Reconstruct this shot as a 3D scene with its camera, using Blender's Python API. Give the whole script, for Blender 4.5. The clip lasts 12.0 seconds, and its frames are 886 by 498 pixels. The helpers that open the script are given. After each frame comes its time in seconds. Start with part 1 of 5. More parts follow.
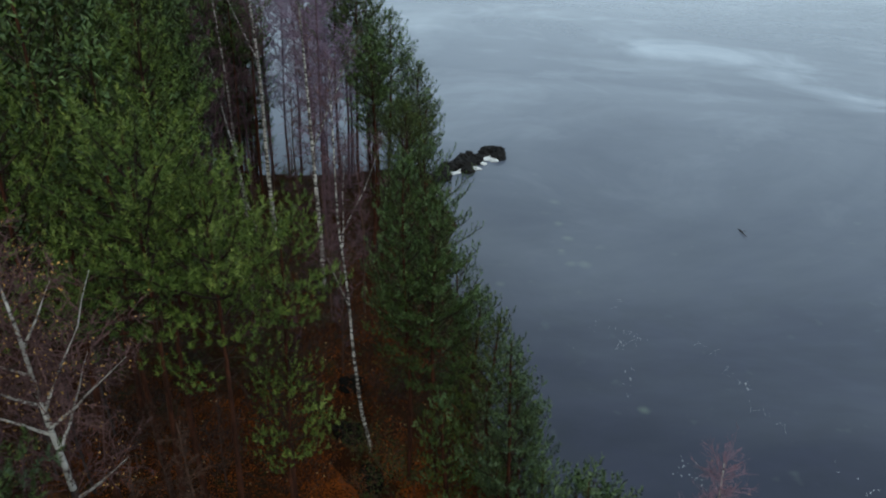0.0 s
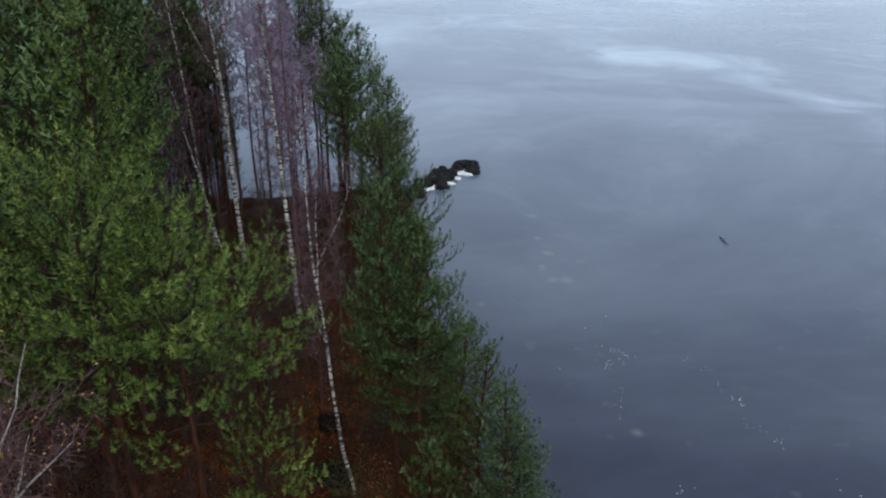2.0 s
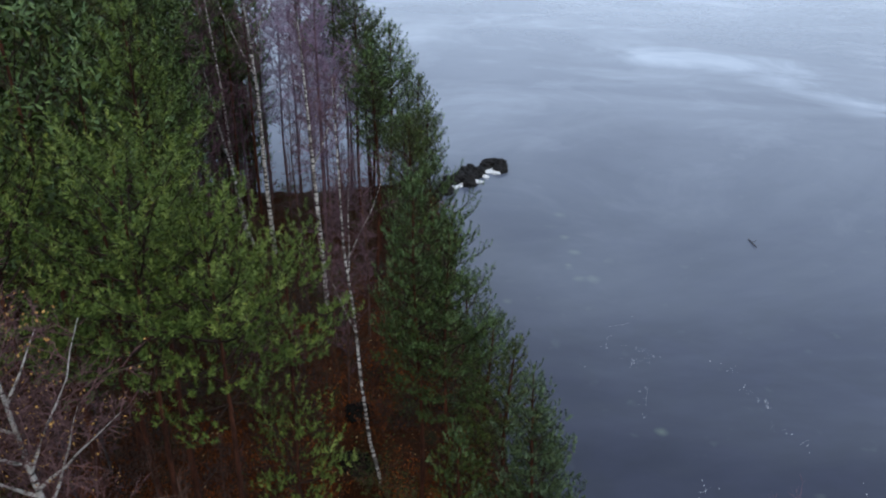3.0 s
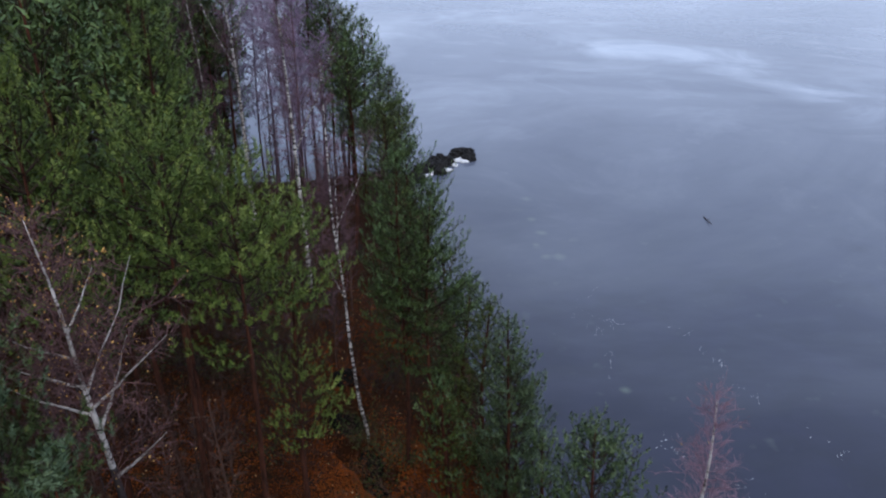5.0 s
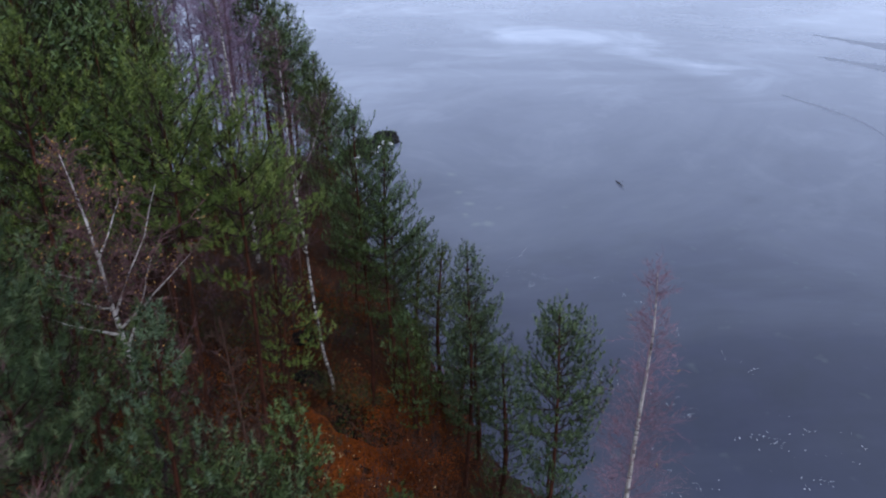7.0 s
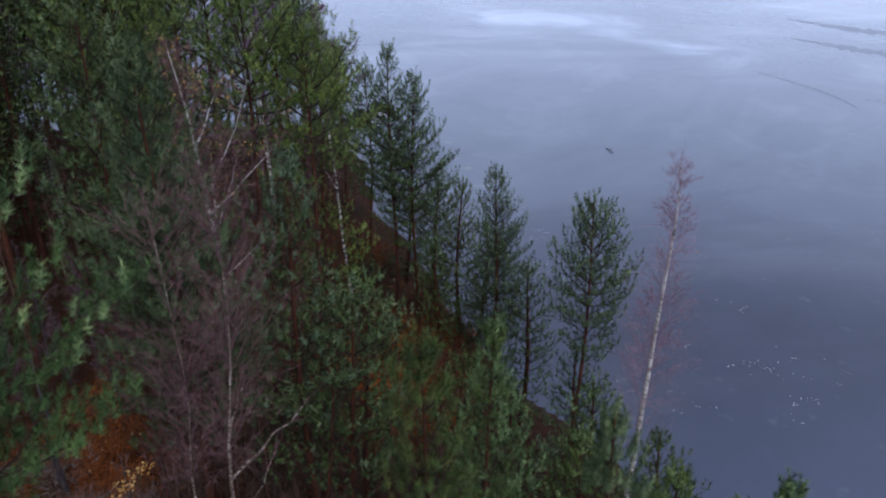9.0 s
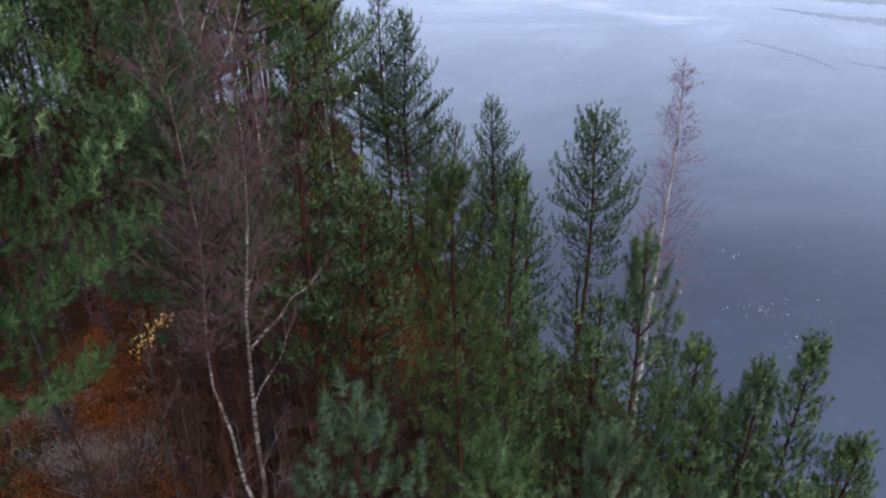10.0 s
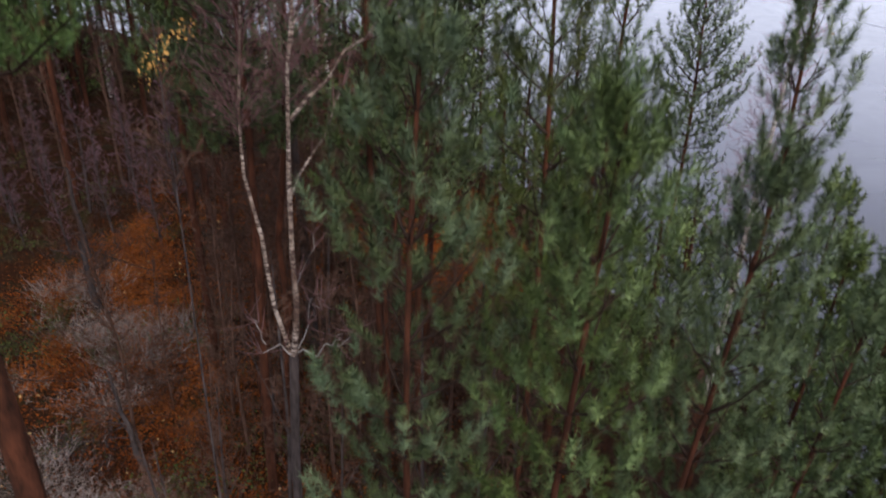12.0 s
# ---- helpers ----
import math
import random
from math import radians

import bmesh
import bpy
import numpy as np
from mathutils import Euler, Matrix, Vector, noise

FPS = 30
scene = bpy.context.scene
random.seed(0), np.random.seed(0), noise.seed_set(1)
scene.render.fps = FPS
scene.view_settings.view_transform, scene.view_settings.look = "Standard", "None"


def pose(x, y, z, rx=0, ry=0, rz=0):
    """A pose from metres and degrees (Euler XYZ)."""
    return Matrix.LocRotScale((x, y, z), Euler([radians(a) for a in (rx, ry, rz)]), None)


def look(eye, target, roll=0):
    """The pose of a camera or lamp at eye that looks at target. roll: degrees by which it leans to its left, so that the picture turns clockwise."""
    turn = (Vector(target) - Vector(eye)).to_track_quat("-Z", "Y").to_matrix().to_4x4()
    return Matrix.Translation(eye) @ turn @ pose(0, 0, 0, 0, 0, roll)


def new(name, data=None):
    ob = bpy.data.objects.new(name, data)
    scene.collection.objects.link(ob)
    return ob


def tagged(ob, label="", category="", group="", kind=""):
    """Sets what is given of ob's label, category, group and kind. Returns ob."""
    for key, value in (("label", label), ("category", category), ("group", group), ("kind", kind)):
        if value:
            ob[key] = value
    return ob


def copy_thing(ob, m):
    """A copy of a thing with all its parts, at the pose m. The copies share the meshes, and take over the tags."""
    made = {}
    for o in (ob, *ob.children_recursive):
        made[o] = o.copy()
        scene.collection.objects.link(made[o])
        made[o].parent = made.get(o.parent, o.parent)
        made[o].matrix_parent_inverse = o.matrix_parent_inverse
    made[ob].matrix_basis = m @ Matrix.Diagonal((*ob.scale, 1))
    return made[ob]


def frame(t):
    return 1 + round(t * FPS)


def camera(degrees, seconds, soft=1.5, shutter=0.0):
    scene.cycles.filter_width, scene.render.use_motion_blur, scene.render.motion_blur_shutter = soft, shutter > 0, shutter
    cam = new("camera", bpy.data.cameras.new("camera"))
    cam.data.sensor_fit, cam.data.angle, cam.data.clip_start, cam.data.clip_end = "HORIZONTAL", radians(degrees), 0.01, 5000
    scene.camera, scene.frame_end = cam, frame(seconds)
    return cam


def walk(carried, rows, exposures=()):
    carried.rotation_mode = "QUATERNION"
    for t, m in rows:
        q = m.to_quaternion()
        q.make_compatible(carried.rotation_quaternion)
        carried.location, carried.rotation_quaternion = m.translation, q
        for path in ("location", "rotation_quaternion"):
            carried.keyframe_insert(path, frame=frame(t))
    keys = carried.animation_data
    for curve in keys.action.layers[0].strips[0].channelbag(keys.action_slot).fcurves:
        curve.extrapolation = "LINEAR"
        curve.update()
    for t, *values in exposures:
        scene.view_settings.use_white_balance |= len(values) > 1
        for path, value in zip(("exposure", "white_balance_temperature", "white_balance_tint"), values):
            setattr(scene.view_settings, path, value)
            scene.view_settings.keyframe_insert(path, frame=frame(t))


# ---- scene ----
cam = camera(60.0, 12.0, soft=2.1, shutter=0.4)
PATH = [
    (0, (-0.89, 0.333, 20.955), (-1.288, 2.057, 20.023), 1.6),
    (0.5, (-1.103, 0.831, 20.968), (-1.509, 2.555, 20.039), 1.5),
    (1, (-1.271, 1.382, 20.839), (-1.624, 3.123, 19.92), 1.0),
    (1.5, (-1.352, 1.565, 20.824), (-1.673, 3.316, 19.913), 0.6),
    (2, (-1.465, 1.733, 20.813), (-1.797, 3.484, 19.905), 0.5),
    (2.5, (-1.549, 1.687, 20.818), (-1.911, 3.432, 19.909), 0.5),
    (3, (-1.542, 1.363, 20.783), (-1.936, 3.1, 19.874), 0.7),
    (5, (-1.376, -1.081, 20.971), (-1.688, 0.672, 20.059), 0.4),
    (5.5, (-1.499, -1.774, 20.817), (-1.75, -0.012, 19.904), 0.3),
    (6, (-1.562, -2.61, 20.745), (-1.745, -0.841, 19.83), 0.3),
    (6.5, (-1.866, -3.319, 20.653), (-1.988, -1.545, 19.739), -0.1),
    (7, (-2.326, -4.021, 20.594), (-2.414, -2.245, 19.679), -0.1),
    (9, (-3.944, -7.006, 19.549), (-3.965, -5.233, 18.624), 0.6),
    (9.5, (-4.263, -7.343, 18.786), (-4.246, -5.575, 17.851), -0.0),
    (10, (-4.429, -7.651, 17.868), (-4.404, -5.887, 16.925), -0.2),
    (10.5, (-4.444, -7.617, 17.227), (-4.468, -5.856, 16.279), -0.1),
    (11, (-4.485, -7.366, 16.389), (-4.602, -5.612, 15.435), 0.3),
    (11.5, (-4.501, -7.148, 15.543), (-4.675, -5.4, 14.586), 1.1),
    (12, (-4.598, -7.029, 14.666), (-4.726, -5.282, 13.702), 1.8),
]
EXPOSURES = [(0, -0.32, 6500, -6), (1, -0.05, 6420, -1), (2.5, 0.0, 6280, 4), (5.5, 0.0, 6000, 13), (9, 0.08, 5900, 15), (10.5, 0.48, 6300, 13), (12, 0.64, 7150, 17)]
walk(cam, [(t, look(eye, target, roll)) for t, eye, target, roll in PATH], EXPOSURES)

# ---- light ----
world = bpy.data.worlds.new("overcast_sky")
scene.world = world
world.use_nodes = True
wn, wl = world.node_tree.nodes, world.node_tree.links
sky = wn.new("ShaderNodeTexSky")
sky.sky_type = "NISHITA"
sky.sun_disc = False
sky.sun_elevation, sky.sun_rotation = radians(49.5), radians(159)
sky.air_density, sky.dust_density, sky.ozone_density = 1.0, 3.0, 2.0
grey = wn.new("ShaderNodeMix")
grey.data_type = "RGBA"
grey.inputs["Factor"].default_value = 0.72
wl.new(sky.outputs["Color"], grey.inputs["A"])
grey.inputs["B"].default_value = (9.0, 10.2, 12.6, 1)
cloud_at, cloud_map, cloud, depth, veil = (wn.new("ShaderNode" + k) for k in ("TexCoord", "Mapping", "TexNoise", "MapRange", "Mix"))
cloud_map.inputs["Scale"].default_value = (1.0, 1.0, 3.5)
cloud.inputs["Scale"].default_value, cloud.inputs["Detail"].default_value, cloud.inputs["Distortion"].default_value = 3.2, 5.0, 0.6
depth.inputs["From Min"].default_value, depth.inputs["From Max"].default_value = 0.3, 0.7
depth.inputs["To Min"].default_value, depth.inputs["To Max"].default_value = 0.78, 1.22
veil.data_type, veil.blend_type = "RGBA", "MULTIPLY"
veil.inputs["Factor"].default_value = 1.0
wl.new(cloud_at.outputs["Generated"], cloud_map.inputs["Vector"])
wl.new(cloud_map.outputs["Vector"], cloud.inputs["Vector"])
wl.new(cloud.outputs["Fac"], depth.inputs["Value"])
wl.new(grey.outputs["Result"], veil.inputs["A"])
# the cloud is thinner low over the lake
climb, lowsky, both = (wn.new("ShaderNode" + k) for k in ("SeparateXYZ", "MapRange", "Math"))
wl.new(cloud_at.outputs["Generated"], climb.inputs["Vector"])
wl.new(climb.outputs["Z"], lowsky.inputs["Value"])
lowsky.inputs["From Min"].default_value, lowsky.inputs["From Max"].default_value = 0.25, 0.8
lowsky.inputs["To Min"].default_value, lowsky.inputs["To Max"].default_value = 1.28, 0.85
both.operation = "MULTIPLY"
wl.new(depth.outputs["Result"], both.inputs[0])
wl.new(lowsky.outputs["Result"], both.inputs[1])
wl.new(both.outputs["Value"], veil.inputs["B"])
wn["Background"].inputs["Strength"].default_value = 0.104
wl.new(veil.outputs["Result"], wn["Background"].inputs["Color"])
sun = new("sun", bpy.data.lights.new("sun", "SUN"))
sun.data.energy, sun.data.angle, sun.data.color = 1.5, radians(22), (1.0, 0.975, 0.93)
sun.matrix_world = look((12, -32, 40), (0, 0, 0))


# ---- materials ----
def material(name, rough=0.8):
    m = bpy.data.materials.new(name)
    m.use_nodes = True
    b = m.node_tree.nodes["Principled BSDF"]
    b.inputs["Roughness"].default_value = rough
    b.inputs["Specular IOR Level"].default_value = 0.12
    return m, m.node_tree.nodes, m.node_tree.links, b


def noise_node(n, l, scale, detail=4.0, rough=0.55, stretch=(1, 1, 1), distortion=0.0, coord="Object"):
    tc, mp, tx = n.new("ShaderNodeTexCoord"), n.new("ShaderNodeMapping"), n.new("ShaderNodeTexNoise")
    mp.inputs["Scale"].default_value = stretch
    tx.inputs["Scale"].default_value, tx.inputs["Detail"].default_value = scale, detail
    tx.inputs["Roughness"].default_value, tx.inputs["Distortion"].default_value = rough, distortion
    l.new(tc.outputs[coord], mp.inputs["Vector"])
    l.new(mp.outputs["Vector"], tx.inputs["Vector"])
    return tx


def ramp(n, l, source, stops):
    r = n.new("ShaderNodeValToRGB")
    e = r.color_ramp.elements
    while len(e) < len(stops):
        e.new(0.5)
    for k, (p, c) in enumerate(stops):
        e[k].position, e[k].color = p, (*c, 1) if len(c) == 3 else c
    l.new(source, r.inputs["Fac"])
    return r


def mix(n, l, fac, a, b, kind="MIX"):
    x = n.new("ShaderNodeMix")
    x.data_type, x.blend_type = "RGBA", kind
    for socket, v in (("Factor", fac), ("A", a), ("B", b)):
        if isinstance(v, (int, float)):
            x.inputs[socket].default_value = v
        elif isinstance(v, tuple):
            x.inputs[socket].default_value = (*v, 1)
        else:
            l.new(v, x.inputs[socket])
    return x.outputs["Result"]


def bump(n, l, b, height, strength, distance=0.02):
    u = n.new("ShaderNodeBump")
    u.inputs["Strength"].default_value, u.inputs["Distance"].default_value = strength, distance
    l.new(height, u.inputs["Height"])
    l.new(u.outputs["Normal"], b.inputs["Normal"])


def needle_material(name, dark, light):
    m, n, l, b = material(name, 0.55)
    tx = noise_node(n, l, 2.6, 2, 0.6)
    geo, info = n.new("ShaderNodeNewGeometry"), n.new("ShaderNodeObjectInfo")
    base = ramp(n, l, tx.outputs["Fac"], [(0.3, dark), (0.7, light)]).outputs["Color"]
    spread = ramp(n, l, geo.outputs["Random Per Island"], [(0.0, (0.70, 0.72, 0.66)), (0.9, (1.15, 1.15, 1.05)), (1.0, (1.5, 1.3, 0.9))]).outputs["Color"]
    tint = ramp(n, l, info.outputs["Random"], [(0.0, (0.85, 0.9, 1.0)), (1.0, (1.15, 1.08, 0.9))]).outputs["Color"]
    c = mix(n, l, 1.0, mix(n, l, 1.0, base, spread, "MULTIPLY"), tint, "MULTIPLY")
    l.new(c, b.inputs["Base Color"])
    b.inputs["Specular IOR Level"].default_value = 0.2
    return m


NEEDLES = needle_material("pine_needles", (0.027, 0.047, 0.012), (0.101, 0.146, 0.035))
NEEDLES_BLUE = needle_material("blue_green_needles", (0.032, 0.056, 0.029), (0.092, 0.129, 0.062))
NEEDLES_BRIGHT = needle_material("bright_needles", (0.034, 0.076, 0.021), (0.128, 0.209, 0.065))
NEEDLES_DARK = needle_material("shaded_old_needles", (0.032, 0.049, 0.013), (0.103, 0.124, 0.031))
NEEDLES_DEEP = needle_material("deep_green_needles", (0.028, 0.053, 0.021), (0.094, 0.138, 0.052))
# shoot tips: young needles, lightened further to paint in light on the tufts
TIP_GREEN = needle_material("lit_young_shoot_needles", (0.065, 0.116, 0.044), (0.184, 0.260, 0.110))
TIP_YELLOW = needle_material("lit_young_yellow_shoot_needles", (0.086, 0.138, 0.034), (0.238, 0.301, 0.091))
TIP_BLUE = needle_material("lit_young_blue_shoot_needles", (0.072, 0.114, 0.061), (0.175, 0.230, 0.124))
TIP_BRIGHT = needle_material("lit_young_bright_shoot_needles", (0.114, 0.197, 0.086), (0.306, 0.420, 0.213))
NEEDLES_FRESH = needle_material("fresh_needles", (0.050, 0.087, 0.020), (0.168, 0.232, 0.056))


def bark_material(name, low, high, scale=9.0):
    m, n, l, b = material(name, 0.9)
    tx = noise_node(n, l, scale, 6, 0.65, (1, 1, 0.25))
    big = noise_node(n, l, 0.9, 2)
    c = mix(n, l, 1.0, ramp(n, l, tx.outputs["Fac"], [(0.32, low), (0.68, high)]).outputs["Color"],
            ramp(n, l, big.outputs["Fac"], [(0.3, (0.7, 0.7, 0.7)), (0.7, (1.2, 1.15, 1.1))]).outputs["Color"], "MULTIPLY")
    l.new(c, b.inputs["Base Color"])
    bump(n, l, b, tx.outputs["Fac"], 0.6, 0.02)
    return m


PINE_BARK = bark_material("pine_bark", (0.014, 0.007, 0.005), (0.090, 0.032, 0.018))
PINE_TWIG = bark_material("pine_twig_bark", (0.016, 0.010, 0.008), (0.045, 0.028, 0.021), 20)
GREY_WOOD = bark_material("dead_grey_wood", (0.10, 0.095, 0.095), (0.34, 0.32, 0.32), 14)
BIRCH_TWIG = bark_material("birch_twig_bark", (0.062, 0.036, 0.043), (0.165, 0.10, 0.12), 12)
PALE_TWIG = bark_material("lilac_birch_twig", (0.15, 0.105, 0.16), (0.32, 0.235, 0.34), 12)
ROSE_TWIG = bark_material("rose_birch_twig", (0.15, 0.085, 0.11), (0.31, 0.19, 0.24), 12)
SHRUB_TWIG = bark_material("shrub_stems", (0.038, 0.021, 0.016), (0.125, 0.072, 0.054), 12)


def birch_bark(edge=0.48, pale=1.0):
    m, n, l, b = material("birch_bark", 0.7)
    marks = noise_node(n, l, 4.5, 5, 0.7, (0.7, 0.7, 3.0))
    plates = noise_node(n, l, 1.6, 3, 0.6)
    white = ramp(n, l, plates.outputs["Fac"], [(0.35, (0.26 * pale, 0.23 * pale, 0.21 * pale)), (0.7, (0.54 * pale, 0.51 * pale, 0.48 * pale))]).outputs["Color"]
    mask = ramp(n, l, marks.outputs["Fac"], [(edge, (0, 0, 0)), (edge + 0.07, (1, 1, 1))]).outputs["Color"]
    l.new(mix(n, l, mask, (0.045, 0.036, 0.033), white), b.inputs["Base Color"])
    bump(n, l, b, marks.outputs["Fac"], 0.3, 0.01)
    return m


BIRCH_BARK = birch_bark()
WHITE_BARK = birch_bark(0.40, 1.25)
BANDED_BARK = birch_bark(0.475, 1.35)


def tan_birch_bark():
    m, n, l, b = material("tan_birch_bark", 0.75)
    marks = noise_node(n, l, 9.0, 5, 0.75, (1.0, 1.0, 3.0))
    tone = noise_node(n, l, 2.2, 4, 0.6)
    pale = ramp(n, l, tone.outputs["Fac"], [(0.34, (0.13, 0.08, 0.06)), (0.52, (0.33, 0.26, 0.215)), (0.7, (0.56, 0.50, 0.45))]).outputs["Color"]
    mask = ramp(n, l, marks.outputs["Fac"], [(0.45, (0, 0, 0)), (0.57, (1, 1, 1))]).outputs["Color"]
    l.new(mix(n, l, mask, (0.05, 0.032, 0.028), pale), b.inputs["Base Color"])
    bump(n, l, b, marks.outputs["Fac"], 0.4, 0.01)
    return m


TAN_BIRCH = tan_birch_bark()
DARK_BARK = bark_material("dark_rough_bark", (0.020, 0.016, 0.016), (0.080, 0.066, 0.066), 10)


def plain_noise(name, low, high, scale, rough=0.85, relief=0.4):
    m, n, l, b = material(name, rough)
    tx = noise_node(n, l, scale, 5, 0.6)
    geo = n.new("ShaderNodeNewGeometry")
    spread = ramp(n, l, geo.outputs["Random Per Island"], [(0.0, (0.65, 0.65, 0.65)), (1.0, (1.35, 1.3, 1.25))]).outputs["Color"]
    l.new(mix(n, l, 1.0, ramp(n, l, tx.outputs["Fac"], [(0.3, low), (0.7, high)]).outputs["Color"], spread, "MULTIPLY"), b.inputs["Base Color"])
    bump(n, l, b, tx.outputs["Fac"], relief, 0.03)
    return m


YELLOW_LEAF = plain_noise("yellow_birch_leaf", (0.36, 0.19, 0.055), (0.52, 0.32, 0.11), 3.0)
RUST_LEAF = plain_noise("rust_leaf", (0.070, 0.016, 0.003), (0.27, 0.070, 0.011), 0.5)
PALE_LEAF = plain_noise("pale_dead_leaf", (0.34, 0.22, 0.10), (0.55, 0.40, 0.20), 2.0)
BRACKEN = plain_noise("dead_bracken", (0.115, 0.032, 0.008), (0.31, 0.098, 0.022), 0.8)
# darker copy of the dead bracken, with canopy shade put into its colour
SHADE_BRACKEN = plain_noise("shade_dark_bracken", (0.050, 0.012, 0.003), (0.15, 0.040, 0.007), 0.8)
DRY_GRASS = plain_noise("dry_grass", (0.030, 0.016, 0.006), (0.10, 0.056, 0.022), 0.8)
HEATHER = plain_noise("grey_brush", (0.095, 0.078, 0.073), (0.33, 0.28, 0.265), 0.9)
FORK_TWIG = bark_material("brown_purple_twig", (0.065, 0.036, 0.038), (0.18, 0.105, 0.105), 12)
BILBERRY = plain_noise("bilberry_leaf", (0.030, 0.045, 0.014), (0.075, 0.095, 0.030), 0.9)
ROCK = plain_noise("wet_dark_rock", (0.005, 0.005, 0.006), (0.032, 0.030, 0.030), 2.5, 0.75, 1.0)
SNOW = plain_noise("old_snow", (0.74, 0.76, 0.80), (0.86, 0.87, 0.90), 4.0, 0.7, 0.3)
FROST = plain_noise("white_frost", (0.55, 0.60, 0.68), (0.85, 0.88, 0.92), 3.0, 0.6, 0.1)


def ground_material():
    m, n, l, b = material("forest_floor", 0.95)
    fine = noise_node(n, l, 14.0, 6, 0.7)
    mid = noise_node(n, l, 1.3, 4, 0.6, distortion=0.4)
    big = noise_node(n, l, 0.22, 3, 0.5)
    litter = ramp(n, l, fine.outputs["Fac"], [(0.28, (0.006, 0.003, 0.002)), (0.5, (0.024, 0.008, 0.003)), (0.75, (0.080, 0.024, 0.006))]).outputs["Color"]
    moss = ramp(n, l, fine.outputs["Fac"], [(0.3, (0.008, 0.010, 0.004)), (0.7, (0.034, 0.036, 0.012))]).outputs["Color"]
    peat = ramp(n, l, fine.outputs["Fac"], [(0.3, (0.007, 0.004, 0.003)), (0.7, (0.036, 0.018, 0.010))]).outputs["Color"]
    f1 = ramp(n, l, mid.outputs["Fac"], [(0.52, (0, 0, 0)), (0.66, (1, 1, 1))]).outputs["Color"]
    f2 = ramp(n, l, big.outputs["Fac"], [(0.42, (0, 0, 0)), (0.62, (1, 1, 1))]).outputs["Color"]
    c = mix(n, l, f2, mix(n, l, f1, litter, moss), mix(n, l, f1, litter, peat))
    l.new(c, b.inputs["Base Color"])
    bump(n, l, b, fine.outputs["Fac"], 0.9, 0.06)
    return m


STONES = [(-4.25, 47.7, 1.0), (-3.65, 44.5, 0.7), (-2.9, 42.6, 0.8), (-2.4, 39.4, 0.8), (-1.6, 39.6, 0.9), (-3.1, 40.9, 0.5), (-5.9, 36.0, 0.6), (1.82, 27.3, 0.5)]


def ice_material():
    m, n, l, b = material("lake_ice", 0.16)
    big = noise_node(n, l, 0.018, 4, 0.5, (0.6, 1.0, 1.0), 0.8)
    band = noise_node(n, l, 0.030, 8, 0.58, (0.8, 1.0, 1.0), 0.9)
    wisp = noise_node(n, l, 0.085, 8, 0.62, (0.8, 1.0, 1.0), 0.9)
    fine = noise_node(n, l, 0.9, 5, 0.65)
    mottle = noise_node(n, l, 0.35, 6, 0.6, distortion=0.5)
    tc, sep = n.new("ShaderNodeTexCoord"), n.new("ShaderNodeSeparateXYZ")
    l.new(tc.outputs["Object"], sep.inputs["Vector"])

    def sums(kind, a, c):
        x = n.new("ShaderNodeMath")
        x.operation = kind
        for k, v in enumerate((a, c)):
            if isinstance(v, (int, float)):
                x.inputs[k].default_value = v
            else:
                l.new(v, x.inputs[k])
        return x.outputs["Value"]

    # a pale band curves round one centre
    dx, dy = sums("SUBTRACT", sep.outputs["X"], -2.0), sums("SUBTRACT", sep.outputs["Y"], 70.0)
    ring = sums("SQRT", sums("ADD", sums("MULTIPLY", dx, dx), sums("MULTIPLY", dy, dy)), 0.0)
    turn = sums("ARCTAN2", dy, dx)
    wander = noise_node(n, l, 0.05, 3, 0.5)
    ringw = sums("ADD", ring, sums("MULTIPLY", wander.outputs["Fac"], 14.0))
    # sky reflection painted paler with Y past a dark belt; close in, frost
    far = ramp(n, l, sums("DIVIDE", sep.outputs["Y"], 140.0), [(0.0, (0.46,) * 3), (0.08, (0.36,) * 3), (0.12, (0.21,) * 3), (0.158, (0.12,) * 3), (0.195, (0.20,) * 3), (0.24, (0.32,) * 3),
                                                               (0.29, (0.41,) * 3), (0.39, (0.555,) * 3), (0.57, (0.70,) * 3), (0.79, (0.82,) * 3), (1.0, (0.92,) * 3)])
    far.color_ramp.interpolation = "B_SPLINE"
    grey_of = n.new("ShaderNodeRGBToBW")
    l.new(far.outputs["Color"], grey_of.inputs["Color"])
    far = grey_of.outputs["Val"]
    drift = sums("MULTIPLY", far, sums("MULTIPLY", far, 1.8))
    body = ramp(n, l, big.outputs["Fac"], [(0.3, (0.004, 0.0042, 0.017)), (0.7, (0.008, 0.0083, 0.027))]).outputs["Color"]
    body = mix(n, l, 1.0, body, ramp(n, l, mottle.outputs["Fac"], [(0.3, (0.60, 0.63, 0.66)), (0.7, (1.55, 1.48, 1.42))]).outputs["Color"], "MULTIPLY")
    spot = noise_node(n, l, 0.75, 2, 0.5)
    body = mix(n, l, ramp(n, l, spot.outputs["Fac"], [(0.66, (0, 0, 0)), (0.76, (0.55, 0.55, 0.55))]).outputs["Color"], body, (0.055, 0.068, 0.066))
    # pale stones of the lake bed show dimly through the clear ice
    for px, py, pr in STONES:
        away = n.new("ShaderNodeVectorMath")
        away.operation = "DISTANCE"
        away.inputs[1].default_value = (px, py, 0)
        l.new(tc.outputs["Object"], away.inputs[0])
        near = sums("ADD", sums("DIVIDE", away.outputs["Value"], pr), sums("MULTIPLY", fine.outputs["Fac"], 0.9))
        body = mix(n, l, ramp(n, l, near, [(0.45, (0.75, 0.75, 0.75)), (1.0, (0, 0, 0))]).outputs["Color"], body, (0.105, 0.135, 0.098))
